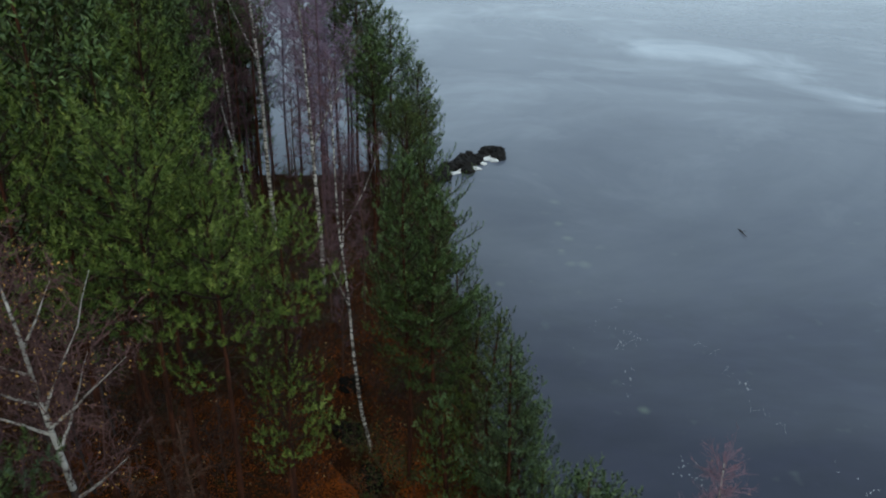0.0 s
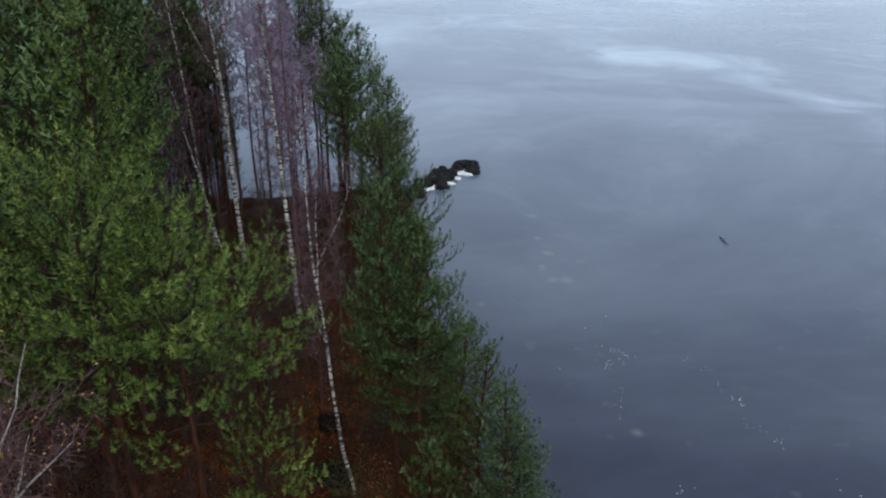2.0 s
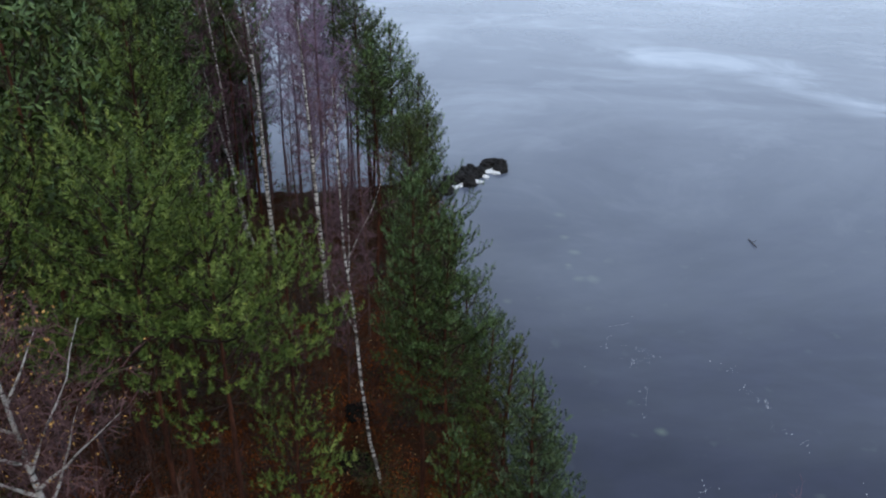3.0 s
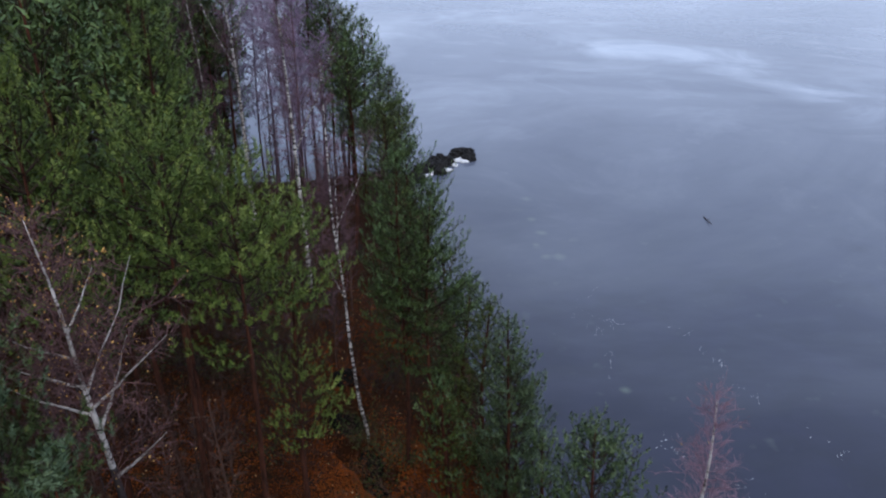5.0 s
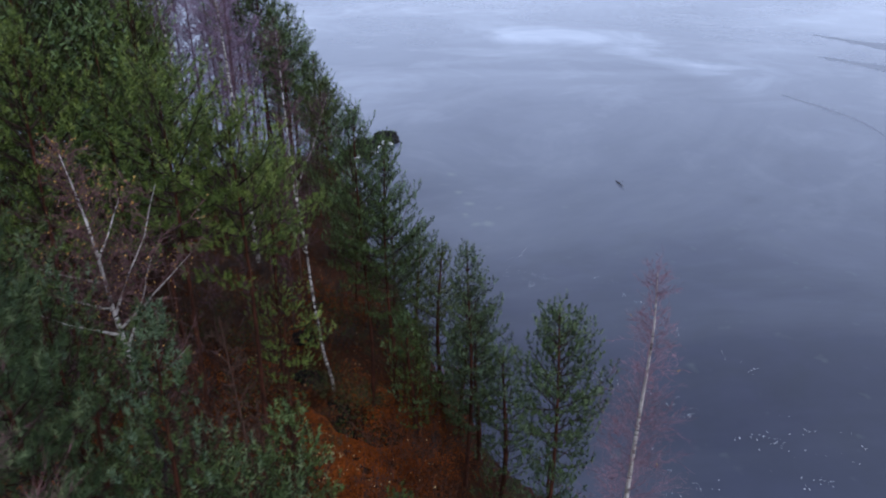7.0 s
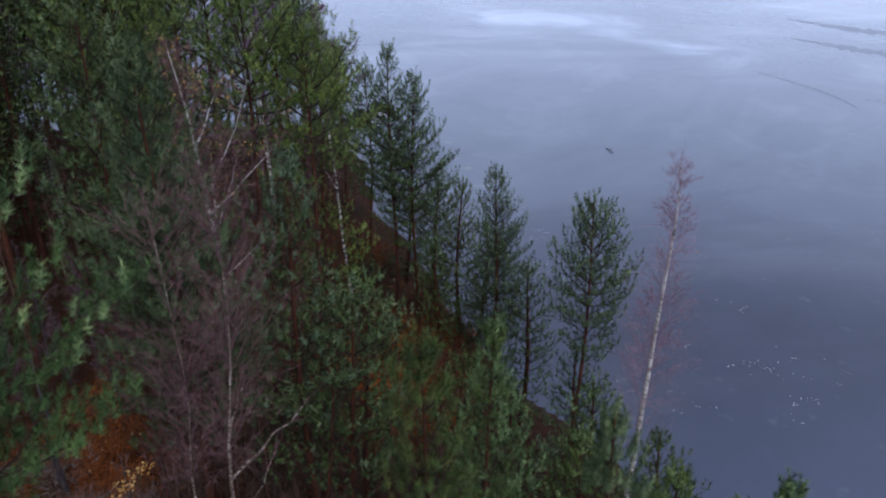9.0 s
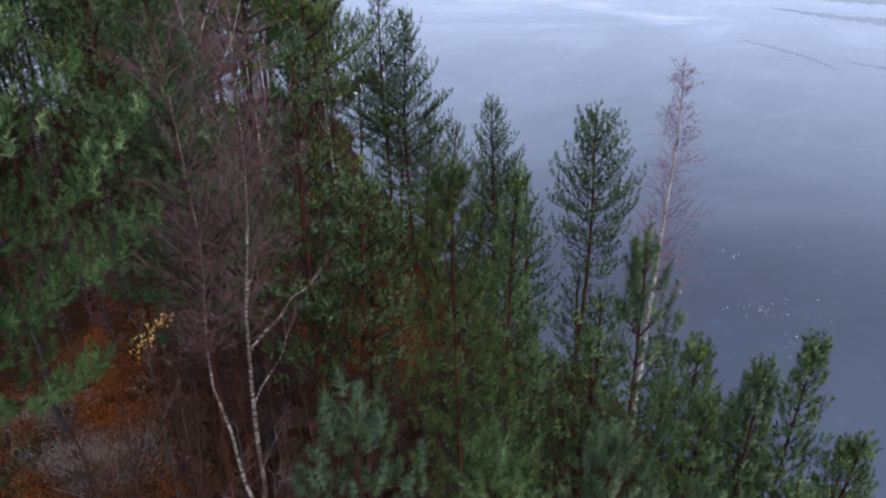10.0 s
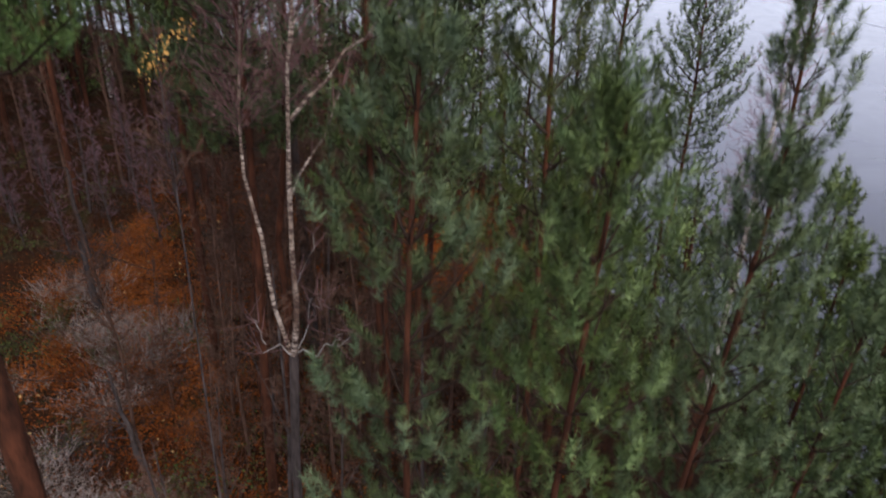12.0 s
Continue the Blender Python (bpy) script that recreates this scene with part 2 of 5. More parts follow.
    # far blends in the pale colour that carries the painted sky reflection
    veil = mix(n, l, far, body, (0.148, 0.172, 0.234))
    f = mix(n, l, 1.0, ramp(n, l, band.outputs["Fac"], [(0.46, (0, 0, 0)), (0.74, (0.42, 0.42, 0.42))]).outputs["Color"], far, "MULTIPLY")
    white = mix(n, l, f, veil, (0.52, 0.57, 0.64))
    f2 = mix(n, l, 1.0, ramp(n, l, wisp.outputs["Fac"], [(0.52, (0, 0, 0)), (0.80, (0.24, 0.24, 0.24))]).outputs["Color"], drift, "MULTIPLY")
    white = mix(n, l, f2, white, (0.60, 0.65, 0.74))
    arc = ramp(n, l, sums("DIVIDE", ringw, 60.0), [(0.46, (0, 0, 0)), (0.56, (1, 1, 1)), (0.60, (0.8, 0.8, 0.8)), (0.70, (0, 0, 0))]).outputs["Color"]
    sweep = ramp(n, l, sums("ADD", sums("MULTIPLY", turn, 0.2), 0.5), [(0.46, (0, 0, 0)), (0.56, (1, 1, 1)), (0.80, (0.9, 0.9, 0.9)), (0.87, (0, 0, 0))]).outputs["Color"]
    streak = ramp(n, l, wisp.outputs["Fac"], [(0.38, (0.10, 0.10, 0.10)), (0.64, (0.55, 0.55, 0.55))]).outputs["Color"]
    white = mix(n, l, mix(n, l, 1.0, mix(n, l, 1.0, arc, sweep, "MULTIPLY"), streak, "MULTIPLY"), white, (0.56, 0.62, 0.72))
    g = ramp(n, l, wisp.outputs["Fac"], [(0.22, (0.78, 0.78, 0.81)), (0.46, (1, 1, 1))]).outputs["Color"]
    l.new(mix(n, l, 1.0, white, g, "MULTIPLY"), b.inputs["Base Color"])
    r = ramp(n, l, fine.outputs["Fac"], [(0.3, (0.10, 0.10, 0.10)), (0.7, (0.22, 0.22, 0.22))]).outputs["Color"]
    l.new(r, b.inputs["Roughness"])
    b.inputs["IOR"].default_value = 1.37
    b.inputs["Specular IOR Level"].default_value = 0.5
    bump(n, l, b, fine.outputs["Fac"], 0.02, 0.05)
    return m


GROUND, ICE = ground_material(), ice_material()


# ---- mesh tools ----
class Geo:
    """Gathers tubes, blades and leaves, and turns them into one mesh."""

    def __init__(self):
        self.v, self.q, self.t, self.n, self.round = [], [], [], 0, []

    def tube(self, pts, radii, sides=5):
        p = np.asarray(pts, float)
        d = np.gradient(p, axis=0)
        d /= np.linalg.norm(d, axis=1)[:, None] + 1e-9
        ref = np.where(np.abs(d[:, 2:3]) > 0.9, [[1.0, 0, 0]], [[0, 0, 1.0]])
        u = np.cross(d, ref)
        u /= np.linalg.norm(u, axis=1)[:, None] + 1e-9
        w = np.cross(d, u)
        a = np.arange(sides) * 2 * np.pi / sides
        ring = p[:, None] + np.asarray(radii, float)[:, None, None] * (np.cos(a)[None, :, None] * u[:, None] + np.sin(a)[None, :, None] * w[:, None])
        k = np.arange(sides)
        i = np.arange(len(p) - 1)[:, None] * sides
        q = np.stack([i + k, i + (k + 1) % sides, i + sides + (k + 1) % sides, i + sides + k], -1).reshape(-1, 4)
        self.v.append(ring.reshape(-1, 3))
        self.q.append(q + self.n)
        self.n += len(p) * sides

    def blades(self, base, way, width, rng, outward=None):
        """One thin triangle for each base point, along way; outward: the normal of the soft clump that it belongs to."""
        side = np.cross(way, rng.normal(size=way.shape))
        side *= (np.asarray(width) / (np.linalg.norm(side, axis=1) + 1e-9))[:, None] * 0.5
        if outward is not None:
            side *= np.where(np.sum(np.cross(side, way) * outward, 1) < 0, -1.0, 1.0)[:, None]
            self.round.append(np.repeat(outward, 3, 0))
        v = np.stack([base - side, base + side, base + way], 1).reshape(-1, 3)
        self.v.append(v)
        self.t.append(np.arange(len(v)).reshape(-1, 3) + self.n)
        self.n += len(v)

    def leaves(self, at, size, rng, flat=0.0):
        """A small diamond leaf at each point."""
        a, c = rng.normal(size=at.shape), rng.normal(size=at.shape)
        a[:, 2] *= 1 - flat
        a /= np.linalg.norm(a, axis=1)[:, None] + 1e-9
        c = np.cross(a, c * [1 - flat, 1 - flat, 1]) if flat else np.cross(a, c)
        c /= np.linalg.norm(c, axis=1)[:, None] + 1e-9
        s = np.asarray(size)[:, None] * 0.5
        v = np.stack([at - a * s, at + c * s * 0.6, at + a * s, at - c * s * 0.6], 1).reshape(-1, 3)
        self.v.append(v)
        self.q.append(np.arange(len(v)).reshape(-1, 4) + self.n)
        self.n += len(v)

    def mesh(self, name, mat, smooth=True):
        me = bpy.data.meshes.new(name)
        v = np.concatenate(self.v)
        q = np.concatenate(self.q) if self.q else np.zeros((0, 4), int)
        t = np.concatenate(self.t) if self.t else np.zeros((0, 3), int)
        me.vertices.add(len(v))
        me.vertices.foreach_set("co", v.astype(np.float32).ravel())
        me.loops.add(q.size + t.size)
        me.loops.foreach_set("vertex_index", np.concatenate([q.ravel(), t.ravel()]).astype(np.int32))
        me.polygons.add(len(q) + len(t))
        start = np.concatenate([np.arange(len(q)) * 4, q.size + np.arange(len(t)) * 3]).astype(np.int32)
        me.polygons.foreach_set("loop_start", start)
        me.update(calc_edges=True)
        if smooth:
            me.polygons.foreach_set("use_smooth", np.ones(len(q) + len(t), bool))
        me.materials.append(mat)
        if self.round:
            me.normals_split_custom_set_from_vertices(np.concatenate(self.round).tolist())
        return me


def part(name, mesh, parent, label=""):
    ob = new(name, mesh)
    ob.parent = parent
    return tagged(ob, label) if label else ob


def unit(v):
    return v / (np.linalg.norm(v, axis=-1, keepdims=True) + 1e-9)


# ---- the lie of the land ----
SHORE = [(14, -60), (11, -20), (7.5, -6), (5.2, 1), (3.6, 8), (2.5, 12.6), (1.0, 15.2), (-1.8, 20), (-4.4, 24.6), (-5.6, 27.5),
         (-6.6, 31), (-8.6, 36.5), (-9.6, 41.5), (-12.3, 46.5), (-13.6, 49.5), (-16.2, 49.0), (-18.5, 46.2), (-22, 45), (-27, 44.6), (-34, 47), (-48, 58), (-90, 80),
         (-400, 160), (-400, -60)]


def inland(x, y):
    """Metres from the shore, positive on land."""
    x, y = np.asarray(x, float), np.asarray(y, float)
    best, inside = np.full(x.shape, 1e9), np.zeros(x.shape, bool)
    for (ax, ay), (bx, by) in zip(SHORE, SHORE[1:] + SHORE[:1]):
        dx, dy = bx - ax, by - ay
        k = np.clip(((x - ax) * dx + (y - ay) * dy) / (dx * dx + dy * dy), 0, 1)
        best = np.minimum(best, np.hypot(x - ax - k * dx, y - ay - k * dy))
        if ay != by:
            inside ^= ((ay > y) != (by > y)) & (x < (bx - ax) * (y - ay) / (by - ay) + ax)
    return np.where(inside, best, -best)


# pits added to gather dark shade under the shore pines
HOLLOW = [(-8.2, 18.9, 0.62, 1.5), (-7.5, 18.3, 0.62, 1.5), (-6.8, 17.7, 0.62, 1.5), (-6.1, 17.2, 0.62, 1.5), (-5.4, 16.8, 0.6, 1.3), (-8.9, 20.5, 0.9, 1.0)]


def height(x, y):
    x, y = np.asarray(x, float), np.asarray(y, float)
    d = inland(x, y) + 0.35 * np.sin(x * 0.9 + 0.6 * np.sin(y * 0.7)) + 0.25 * np.sin(y * 1.3 + x * 0.4)
    bank = 2.9 * (1 - np.exp(-np.maximum(d, 0) / 2.4))
    rise = 1.3 * np.clip((d - 8) / 16, 0, 1) ** 2 * (3 - 2 * np.clip((d - 8) / 16, 0, 1))
    rough = 0.16 * np.sin(x * 1.7 + 1.3 * np.sin(y * 0.9)) * np.sin(y * 1.4) + 0.07 * np.sin(x * 4.1) * np.sin(y * 3.7 + x)
    for hx, hy, hr, deep in HOLLOW:
        bank = bank - deep * np.exp(-(((x - hx) ** 2 + (y - hy) ** 2) / hr ** 2) ** 2)
    return np.where(d > 0, bank + rise + rough * np.clip(d / 3, 0, 1), np.maximum(d * 0.25, -3.0)) + np.where(d > 0, -0.05, -0.05)


def stand(x, y):
    return float(height(np.array([x]), np.array([y]))[0])


def sheet(xs, ys, zs, name, mat):
    nx, ny = len(xs), len(ys)
    g = Geo()
    gx, gy = np.meshgrid(xs, ys)
    g.v.append(np.stack([gx, gy, zs], -1).reshape(-1, 3))
    k = (np.arange(ny - 1)[:, None] * nx + np.arange(nx - 1)[None]).reshape(-1)
    g.q.append(np.stack([k, k + 1, k + nx + 1, k + nx], -1))
    return g.mesh(name, mat)


gx = np.unique(np.concatenate([np.linspace(-3000, -60, 30), np.linspace(-60, -30, 31), np.linspace(-30, 14, 111), np.linspace(14, 60, 24), np.linspace(60, 3000, 25)]))
gy = np.unique(np.concatenate([np.linspace(-3000, -40, 30), np.linspace(-40, -10, 31), np.linspace(-10, 52, 156), np.linspace(52, 110, 40), np.linspace(110, 4000, 30)]))
GX, GY = np.meshgrid(gx, gy)
ground = new("ground", sheet(gx, gy, height(GX, GY), "ground", GROUND))
tagged(ground, "rust-brown forest floor of leaf litter, moss and peat", "ground", kind="structure")

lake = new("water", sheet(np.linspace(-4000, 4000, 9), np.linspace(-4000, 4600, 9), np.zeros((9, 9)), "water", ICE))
tagged(lake, "frozen grey-blue lake with dark clear ice, painted sky sheen and pale frost streaks", "lake", kind="structure")


# ---- pines ----
def tuft_blades(at, axis, size, count, needle, wide, rng):
    """Bottle-brush tufts: needles set round each axis, leaning forward, with a rounded end."""
    n = len(at) * count
    p, a, s = np.repeat(at, count, 0), np.repeat(axis, count, 0), np.repeat(size, count)
    along = rng.uniform(0, 1, n)
    out = rng.normal(size=(n, 3))
    out = unit(out - a * np.sum(out * a, 1, keepdims=True))
    way = unit(a * (0.45 + 1.1 * along ** 2)[:, None] + out)
    outward = unit(way + rng.normal(0, 0.3, (n, 3)) + [0, 0, 0.55])
    return p + a * (s * along)[:, None], way * (needle * (s / 0.2) ** 0.5 * rng.uniform(0.75, 1.1, n))[:, None], np.full(n, wide), rng, outward


def pine(seed, H, crown_low, R, mat, blades=10, needle=0.085, wide=0.010, gap=0.42, dense=1.0, trunk=0.09, lean=(0, 0), droop=0.0, gappy=0.12, tuft=0.15, taper=2.1, leader=0.45, bare=True):
    """A Scots pine at the origin: trunk, whorls of limbs, side twigs, and upturned tufts of needles at their ends."""
    rng = np.random.default_rng(seed)
    root = new("pine_tree")
    z = np.linspace(-0.4, H, 16)
    f = np.clip(z / H, 0, 1)
    bend = np.stack([lean[0] * f + 0.10 * np.sin(f * 5 + seed), lean[1] * f + 0.10 * np.sin(f * 4 + 2 * seed)], 1)
    path = np.column_stack([bend, z])
    g = Geo()
    g.tube(path, trunk * (1 - f) ** 0.85 + 0.012, 8)
    part("trunk", g.mesh("pine_trunk", PINE_BARK), root)
    limbs, at, axis, size, tip, thin = Geo(), [], [], [], [], []
    low = H * crown_low
    h, turn = low, rng.uniform(0, 6.28)
    up = np.array([0, 0, 1.0])
    u = np.linspace(0, 1, 6)
    while h < H - 0.22:
        s = (H - h) / (H - low)
        reach = R * (min(1.0, s * taper + 0.10) ** 0.85) * (1.0 if s < 0.75 else 1 - 1.3 * (s - 0.75))
        turn += rng.uniform(0.4, 0.9)
        at0 = np.array([np.interp(h, z, path[:, 0]), np.interp(h, z, path[:, 1]), h])
        for a in np.arange(5) * 2 * np.pi / 5 + turn:
            if rng.random() < gappy:
                continue
            a += rng.normal(0, 0.22)
            L = reach * rng.uniform(0.66, 1.14)
            e0 = radians(np.interp(s, [0, 0.2, 0.6, 1], [66, 46, 27, 6 - droop])) + rng.normal(0, 0.10)
            az = a + 0.22 * rng.normal() * u
            lift = L * (u * np.sin(e0) + 0.22 * u ** 3 - 0.06 * droop * u * (1 - u))
            p = at0 + np.column_stack([L * u * np.cos(e0) * np.cos(az), L * u * np.cos(e0) * np.sin(az), lift])
            limbs.tube(p[[0, 1, 3, 5]], ((0.006 + 0.011 * L) * (1 - 0.8 * u))[[0, 1, 3, 5]], 3)
            k = max(4, int(L * 6.4 * dense))
            side_sign = rng.choice([-1, 1])
            for j, su in enumerate(np.linspace(0.30 if L > 0.7 else 0.40, 1.0, k)):
                q = np.array([np.interp(su, u, p[:, c]) for c in range(3)])
                d = unit(p[min(5, int(su * 5) + 1)] - p[min(4, int(su * 5))])
                side_sign = -side_sign
                side = unit(np.cross(d, up)) * side_sign
                if j == k - 1:
                    tw, tl = unit(d + up * 0.5), 0.04
                else:
                    tw = unit(d * rng.uniform(0.5, 0.9) + side * rng.uniform(0.6, 1.1) + up * rng.uniform(0.0, 0.45))
                    tl = (0.07 + 0.36 * L * (1 - su) ** 0.8) * rng.uniform(0.75, 1.2)
                    thin.append((q, tw * tl))
                many = 1 + int(tl / (tuft * 0.75))
                for v in (np.linspace(1.0, 0.35, many) if many > 1 else [1.0]):
                    at.append(q + tw * tl * v)
                    spin = side * rng.choice([-1, 1]) * (0.0 if v == 1.0 else rng.uniform(0.3, 0.9))
                    axis.append(tw * 0.6 + spin * 0.6 + up * rng.uniform(0.6, 1.2) + rng.normal(0, 0.16, 3))
                    size.append(tuft * rng.uniform(0.72, 1.2) * (1.0 if v == 1.0 else 0.8))
                    tip.append(v == 1.0 and su > 0.5 and s < 0.85 and rng.random() < 0.55)
        h += gap * rng.uniform(0.8, 1.2)
    for h in np.arange(H * 0.14, low, 0.33) if bare else []:
        for _ in range(2):
            a, L = rng.uniform(0, 6.28), R * rng.uniform(0.25, 0.75)
            q = np.array([np.interp(h, z, path[:, 0]), np.interp(h, z, path[:, 1]), h])
            w = np.array([math.cos(a), math.sin(a), rng.uniform(-0.25, 0.25)]) * L
            thin.append((q, w)), thin.append((q + w * 0.5, w * 0.4 + rng.normal(0, 0.15, 3))), thin.append((q + w * 0.75, w * 0.3 + rng.normal(0, 0.15, 3)))
    # the leader, a candle of needles with a crown of short shoots round it
    for v in np.arange(0.0, leader, 0.11):
        at.append(path[-1] - [0, 0, v]), axis.append(up + rng.normal(0, 0.1, 3)), size.append(tuft * 0.8), tip.append(v < 0.2)
    for a in np.arange(5) * 1.257 + turn:
        at.append(path[-1] - [0, 0, leader * 0.75]), axis.append(np.array([math.cos(a) * 0.7, math.sin(a) * 0.7, 1.0])), size.append(tuft), tip.append(True)
    at, axis, size, tip = np.array(at), unit(np.array(axis)), np.array(size), np.array(tip)
    limbs.blades(np.array([q for q, _ in thin]), np.array([w for _, w in thin]), np.full(len(thin), 0.016), rng)
    crown, shoots = Geo(), Geo()
    crown.blades(*tuft_blades(at[~tip], axis[~tip], size[~tip], blades, needle, wide, rng))
    shoots.blades(*tuft_blades(at[tip], axis[tip], size[tip], blades, needle, wide, rng))
    # the lighter partner colour paints the lit outer tufts
    light = TIP_BLUE if mat in (NEEDLES_BLUE, NEEDLES_DEEP) else TIP_BRIGHT if mat is NEEDLES_BRIGHT else TIP_YELLOW if mat is NEEDLES_FRESH else NEEDLES if mat is NEEDLES_DARK else TIP_GREEN
    tagged(part("branchwork", limbs.mesh("pine_branchwork", PINE_TWIG), root), kind="stuff")
    needles = tagged(part("crown", crown.mesh("pine_crown", mat), root, "green needles"), kind="stuff")
    tagged(part("young_growth", shoots.mesh("pine_lit_young_growth", light), needles, "lighter green needles of the young shoots, coloured as if lit"), kind="stuff")
    return root


# ---- birches ----
def bough(rng, start, way, length, curve, n=7):
    u = np.linspace(0, 1, n)[:, None]
    return start + way * length * u + np.asarray(curve) * length * u * u + rng.normal(0, 0.012 * length, (n, 3)) * (u * (1 - u) * 3)


def birch(seed, path, r0, forks, twigs=900, dark_to=0.0, split=3, spread=1.0, leaf=0, leaf_mat=None, twig_low=0.45, droop=0.1, fine=0.006, bark=None, name="birch_tree", twig_mat=None):
    """A bare birch with its trunk along path; forks: (share of the trunk, azimuth in degrees, rise in degrees, length)."""
    rng = np.random.default_rng(seed)
    root = new(name)
    p = np.asarray(path, float)
    s = np.linspace(0, 1, 22)
    own = np.concatenate([[0], np.cumsum(np.linalg.norm(np.diff(p, axis=0), axis=1))])
    own /= own[-1]
    line = np.column_stack([np.interp(s, own, p[:, c]) for c in range(3)])
    line[1:-1] = (line[:-2] + 2 * line[1:-1] + line[2:]) / 4
    g = Geo()
    g.tube(line, r0 * (1 - s) ** 0.8 + 0.006, 9)
    part("trunk", g.mesh("birch_trunk", bark or BIRCH_BARK), root)
    if dark_to:
        k = s < dark_to
        g = Geo()
        g.tube(line[k], (r0 * (1 - s) ** 0.8 + 0.006)[k] * np.linspace(1.15, 1.02, int(k.sum())), 9)
        part("lower_trunk", g.mesh("birch_lower_trunk", DARK_BARK), root, "dark cracked lower bark")
    lines = [(line, 1.0)]
    for at, az, rise, length in forks:
        start = np.array([np.interp(at, s, line[:, c]) for c in range(3)])
        a, e = radians(az), radians(rise)
        b = bough(rng, start, np.array([math.cos(a) * math.cos(e), math.sin(a) * math.cos(e), math.sin(e)]), length, (0, 0, rng.uniform(0.02, 0.18)))
        g = Geo()
        g.tube(b, r0 * 0.5 * (1 - at * 0.6) * np.linspace(1, 0.12, len(b)), 6)
        part("limb", g.mesh("birch_limb", bark or BIRCH_BARK), root)
        lines.append((b, 0.6))
    weight = np.array([w * np.linalg.norm(l[-1] - l[0]) for l, w in lines])
    pick = rng.choice(len(lines), int(twigs * 0.14), p=weight / weight.sum())
    tw, ends, thin = Geo(), [], []
    H = line[-1, 2] - line[0, 2]
    for k in pick:
        l, w = lines[k]
        low = twig_low if k == 0 else 0.15
        u = low + (1 - low) * rng.random() ** 0.8
        q = np.array([np.interp(u, np.linspace(0, 1, len(l)), l[:, c]) for c in range(3)])
        a, e = rng.uniform(0, 6.28), rng.uniform(0.35, 1.1)
        L = spread * rng.uniform(0.4, 1.0) * (1.25 - u) * 0.16 * H ** 0.9
        way = np.array([math.cos(a) * math.cos(e), math.sin(a) * math.cos(e), math.sin(e)])
        b = bough(rng, q, way, L, (0, 0, -droop), 5)
        tw.tube(b, np.linspace(fine * 1.6, fine * 0.6, 5), 3)
        for _ in range(7):
            v = rng.uniform(0.25, 1.0)
            r = np.array([np.interp(v, np.linspace(0, 1, 5), b[:, c]) for c in range(3)])
            d = unit(way * 0.8 + rng.normal(0, 0.5, 3) + [0, 0, 0.1])
            t = d * L * rng.uniform(0.25, 0.55) + [0, 0, -droop * L * 0.4]
            thin.append((r, t))
            ends.append(r + t * 0.5), ends.append(r + t)
            for _ in range(split):
                thin.append((r + t * rng.uniform(0.2, 0.9), unit(t + rng.normal(0, 0.35 * np.linalg.norm(t), 3)) * L * rng.uniform(0.12, 0.3)))
    tw.blades(np.array([q for q, _ in thin]), np.array([w for _, w in thin]), np.full(len(thin), fine * 2.2), rng)
    twigwork = tagged(part("twigwork", tw.mesh("birch_twigwork", twig_mat or BIRCH_TWIG), root, "fine purple-brown twigs"), kind="stuff")
    if leaf:
        ends = np.array(ends)
        at = ends[rng.integers(0, len(ends), leaf)] + rng.normal(0, 0.03, (leaf, 3))
        g = Geo()
        g.leaves(at, rng.uniform(0.03, 0.06, leaf), rng)
        tagged(part("leafage", g.mesh("birch_leafage", leaf_mat or YELLOW_LEAF, False), twigwork, "last yellow leaves"), kind="stuff")
    return root


# ---- placing ----
def place(ob, x, y, turn=0.0, size=1.0, sink=0.0):
    ob.matrix_basis = Matrix.LocRotScale((x, y, stand(x, y) - sink), Euler((0, 0, radians(turn))), (size, size, size))
    return ob


def pine_at(x, y, top, label, group, **k):
    """A pine of its own shape whose top stands at that height above the lake."""
    ob = pine(H=top - stand(x, y), **k)
    place(ob, x, y)
    return tagged(ob, label, "pine tree", group)


def birch_along(seed, path, r0, forks, label, group="birches", **k):
    """A birch whose trunk runs through places given above the lake."""
    x, y, _ = path[0]
    z = stand(x, y)
    rel = [(0, 0, -0.3)] + [(a - x, b - y, c - z) for a, b, c in path if c > z + 0.2]
    return tagged(place(birch(seed, rel, r0, forks, **k), x, y), label, "birch tree", group)


NEAR = dict(blades=135, needle=0.086, wide=0.0062, trunk=0.040, tuft=0.26)
SHORE_SIDE = dict(blades=19, needle=0.085, wide=0.0225, trunk=0.065, tuft=0.23)
LARGE = dict(blades=100, needle=0.094, wide=0.0080, tuft=0.28)
MID = dict(blades=18, needle=0.090, wide=0.0250, tuft=0.24)
MID_NEAR = dict(blades=56, needle=0.084, wide=0.0105, trunk=0.04, tuft=0.24)
FINE = dict(blades=30, needle=0.092, wide=0.0180, tuft=0.25)
EDGE = dict(blades=8, needle=0.13, wide=0.044, tuft=0.28)
FAR = dict(blades=6, needle=0.15, wide=0.060, gap=0.6, dense=0.6, tuft=0.36)
SHOREP, YOUNG, WOOD = "pines on the shore", "young pines on the bank", "pines of the wood"
TIP = "pines on the headland"

# young pines close to the end of the flight
pine_at(-5.05, -2.6, 13.75, "dense blue-green young pine on the bank", YOUNG, seed=1, crown_low=0.54, R=0.80, mat=NEEDLES_BLUE, gap=0.43, dense=0.83, gappy=0.18, taper=2.6, **NEAR)
pine_at(-3.97, -3.0, 13.4, "bright green young pine on the bank", YOUNG, seed=2, crown_low=0.50, R=0.72, mat=NEEDLES, gap=0.43, dense=0.83, gappy=0.18, taper=2.4, **NEAR)
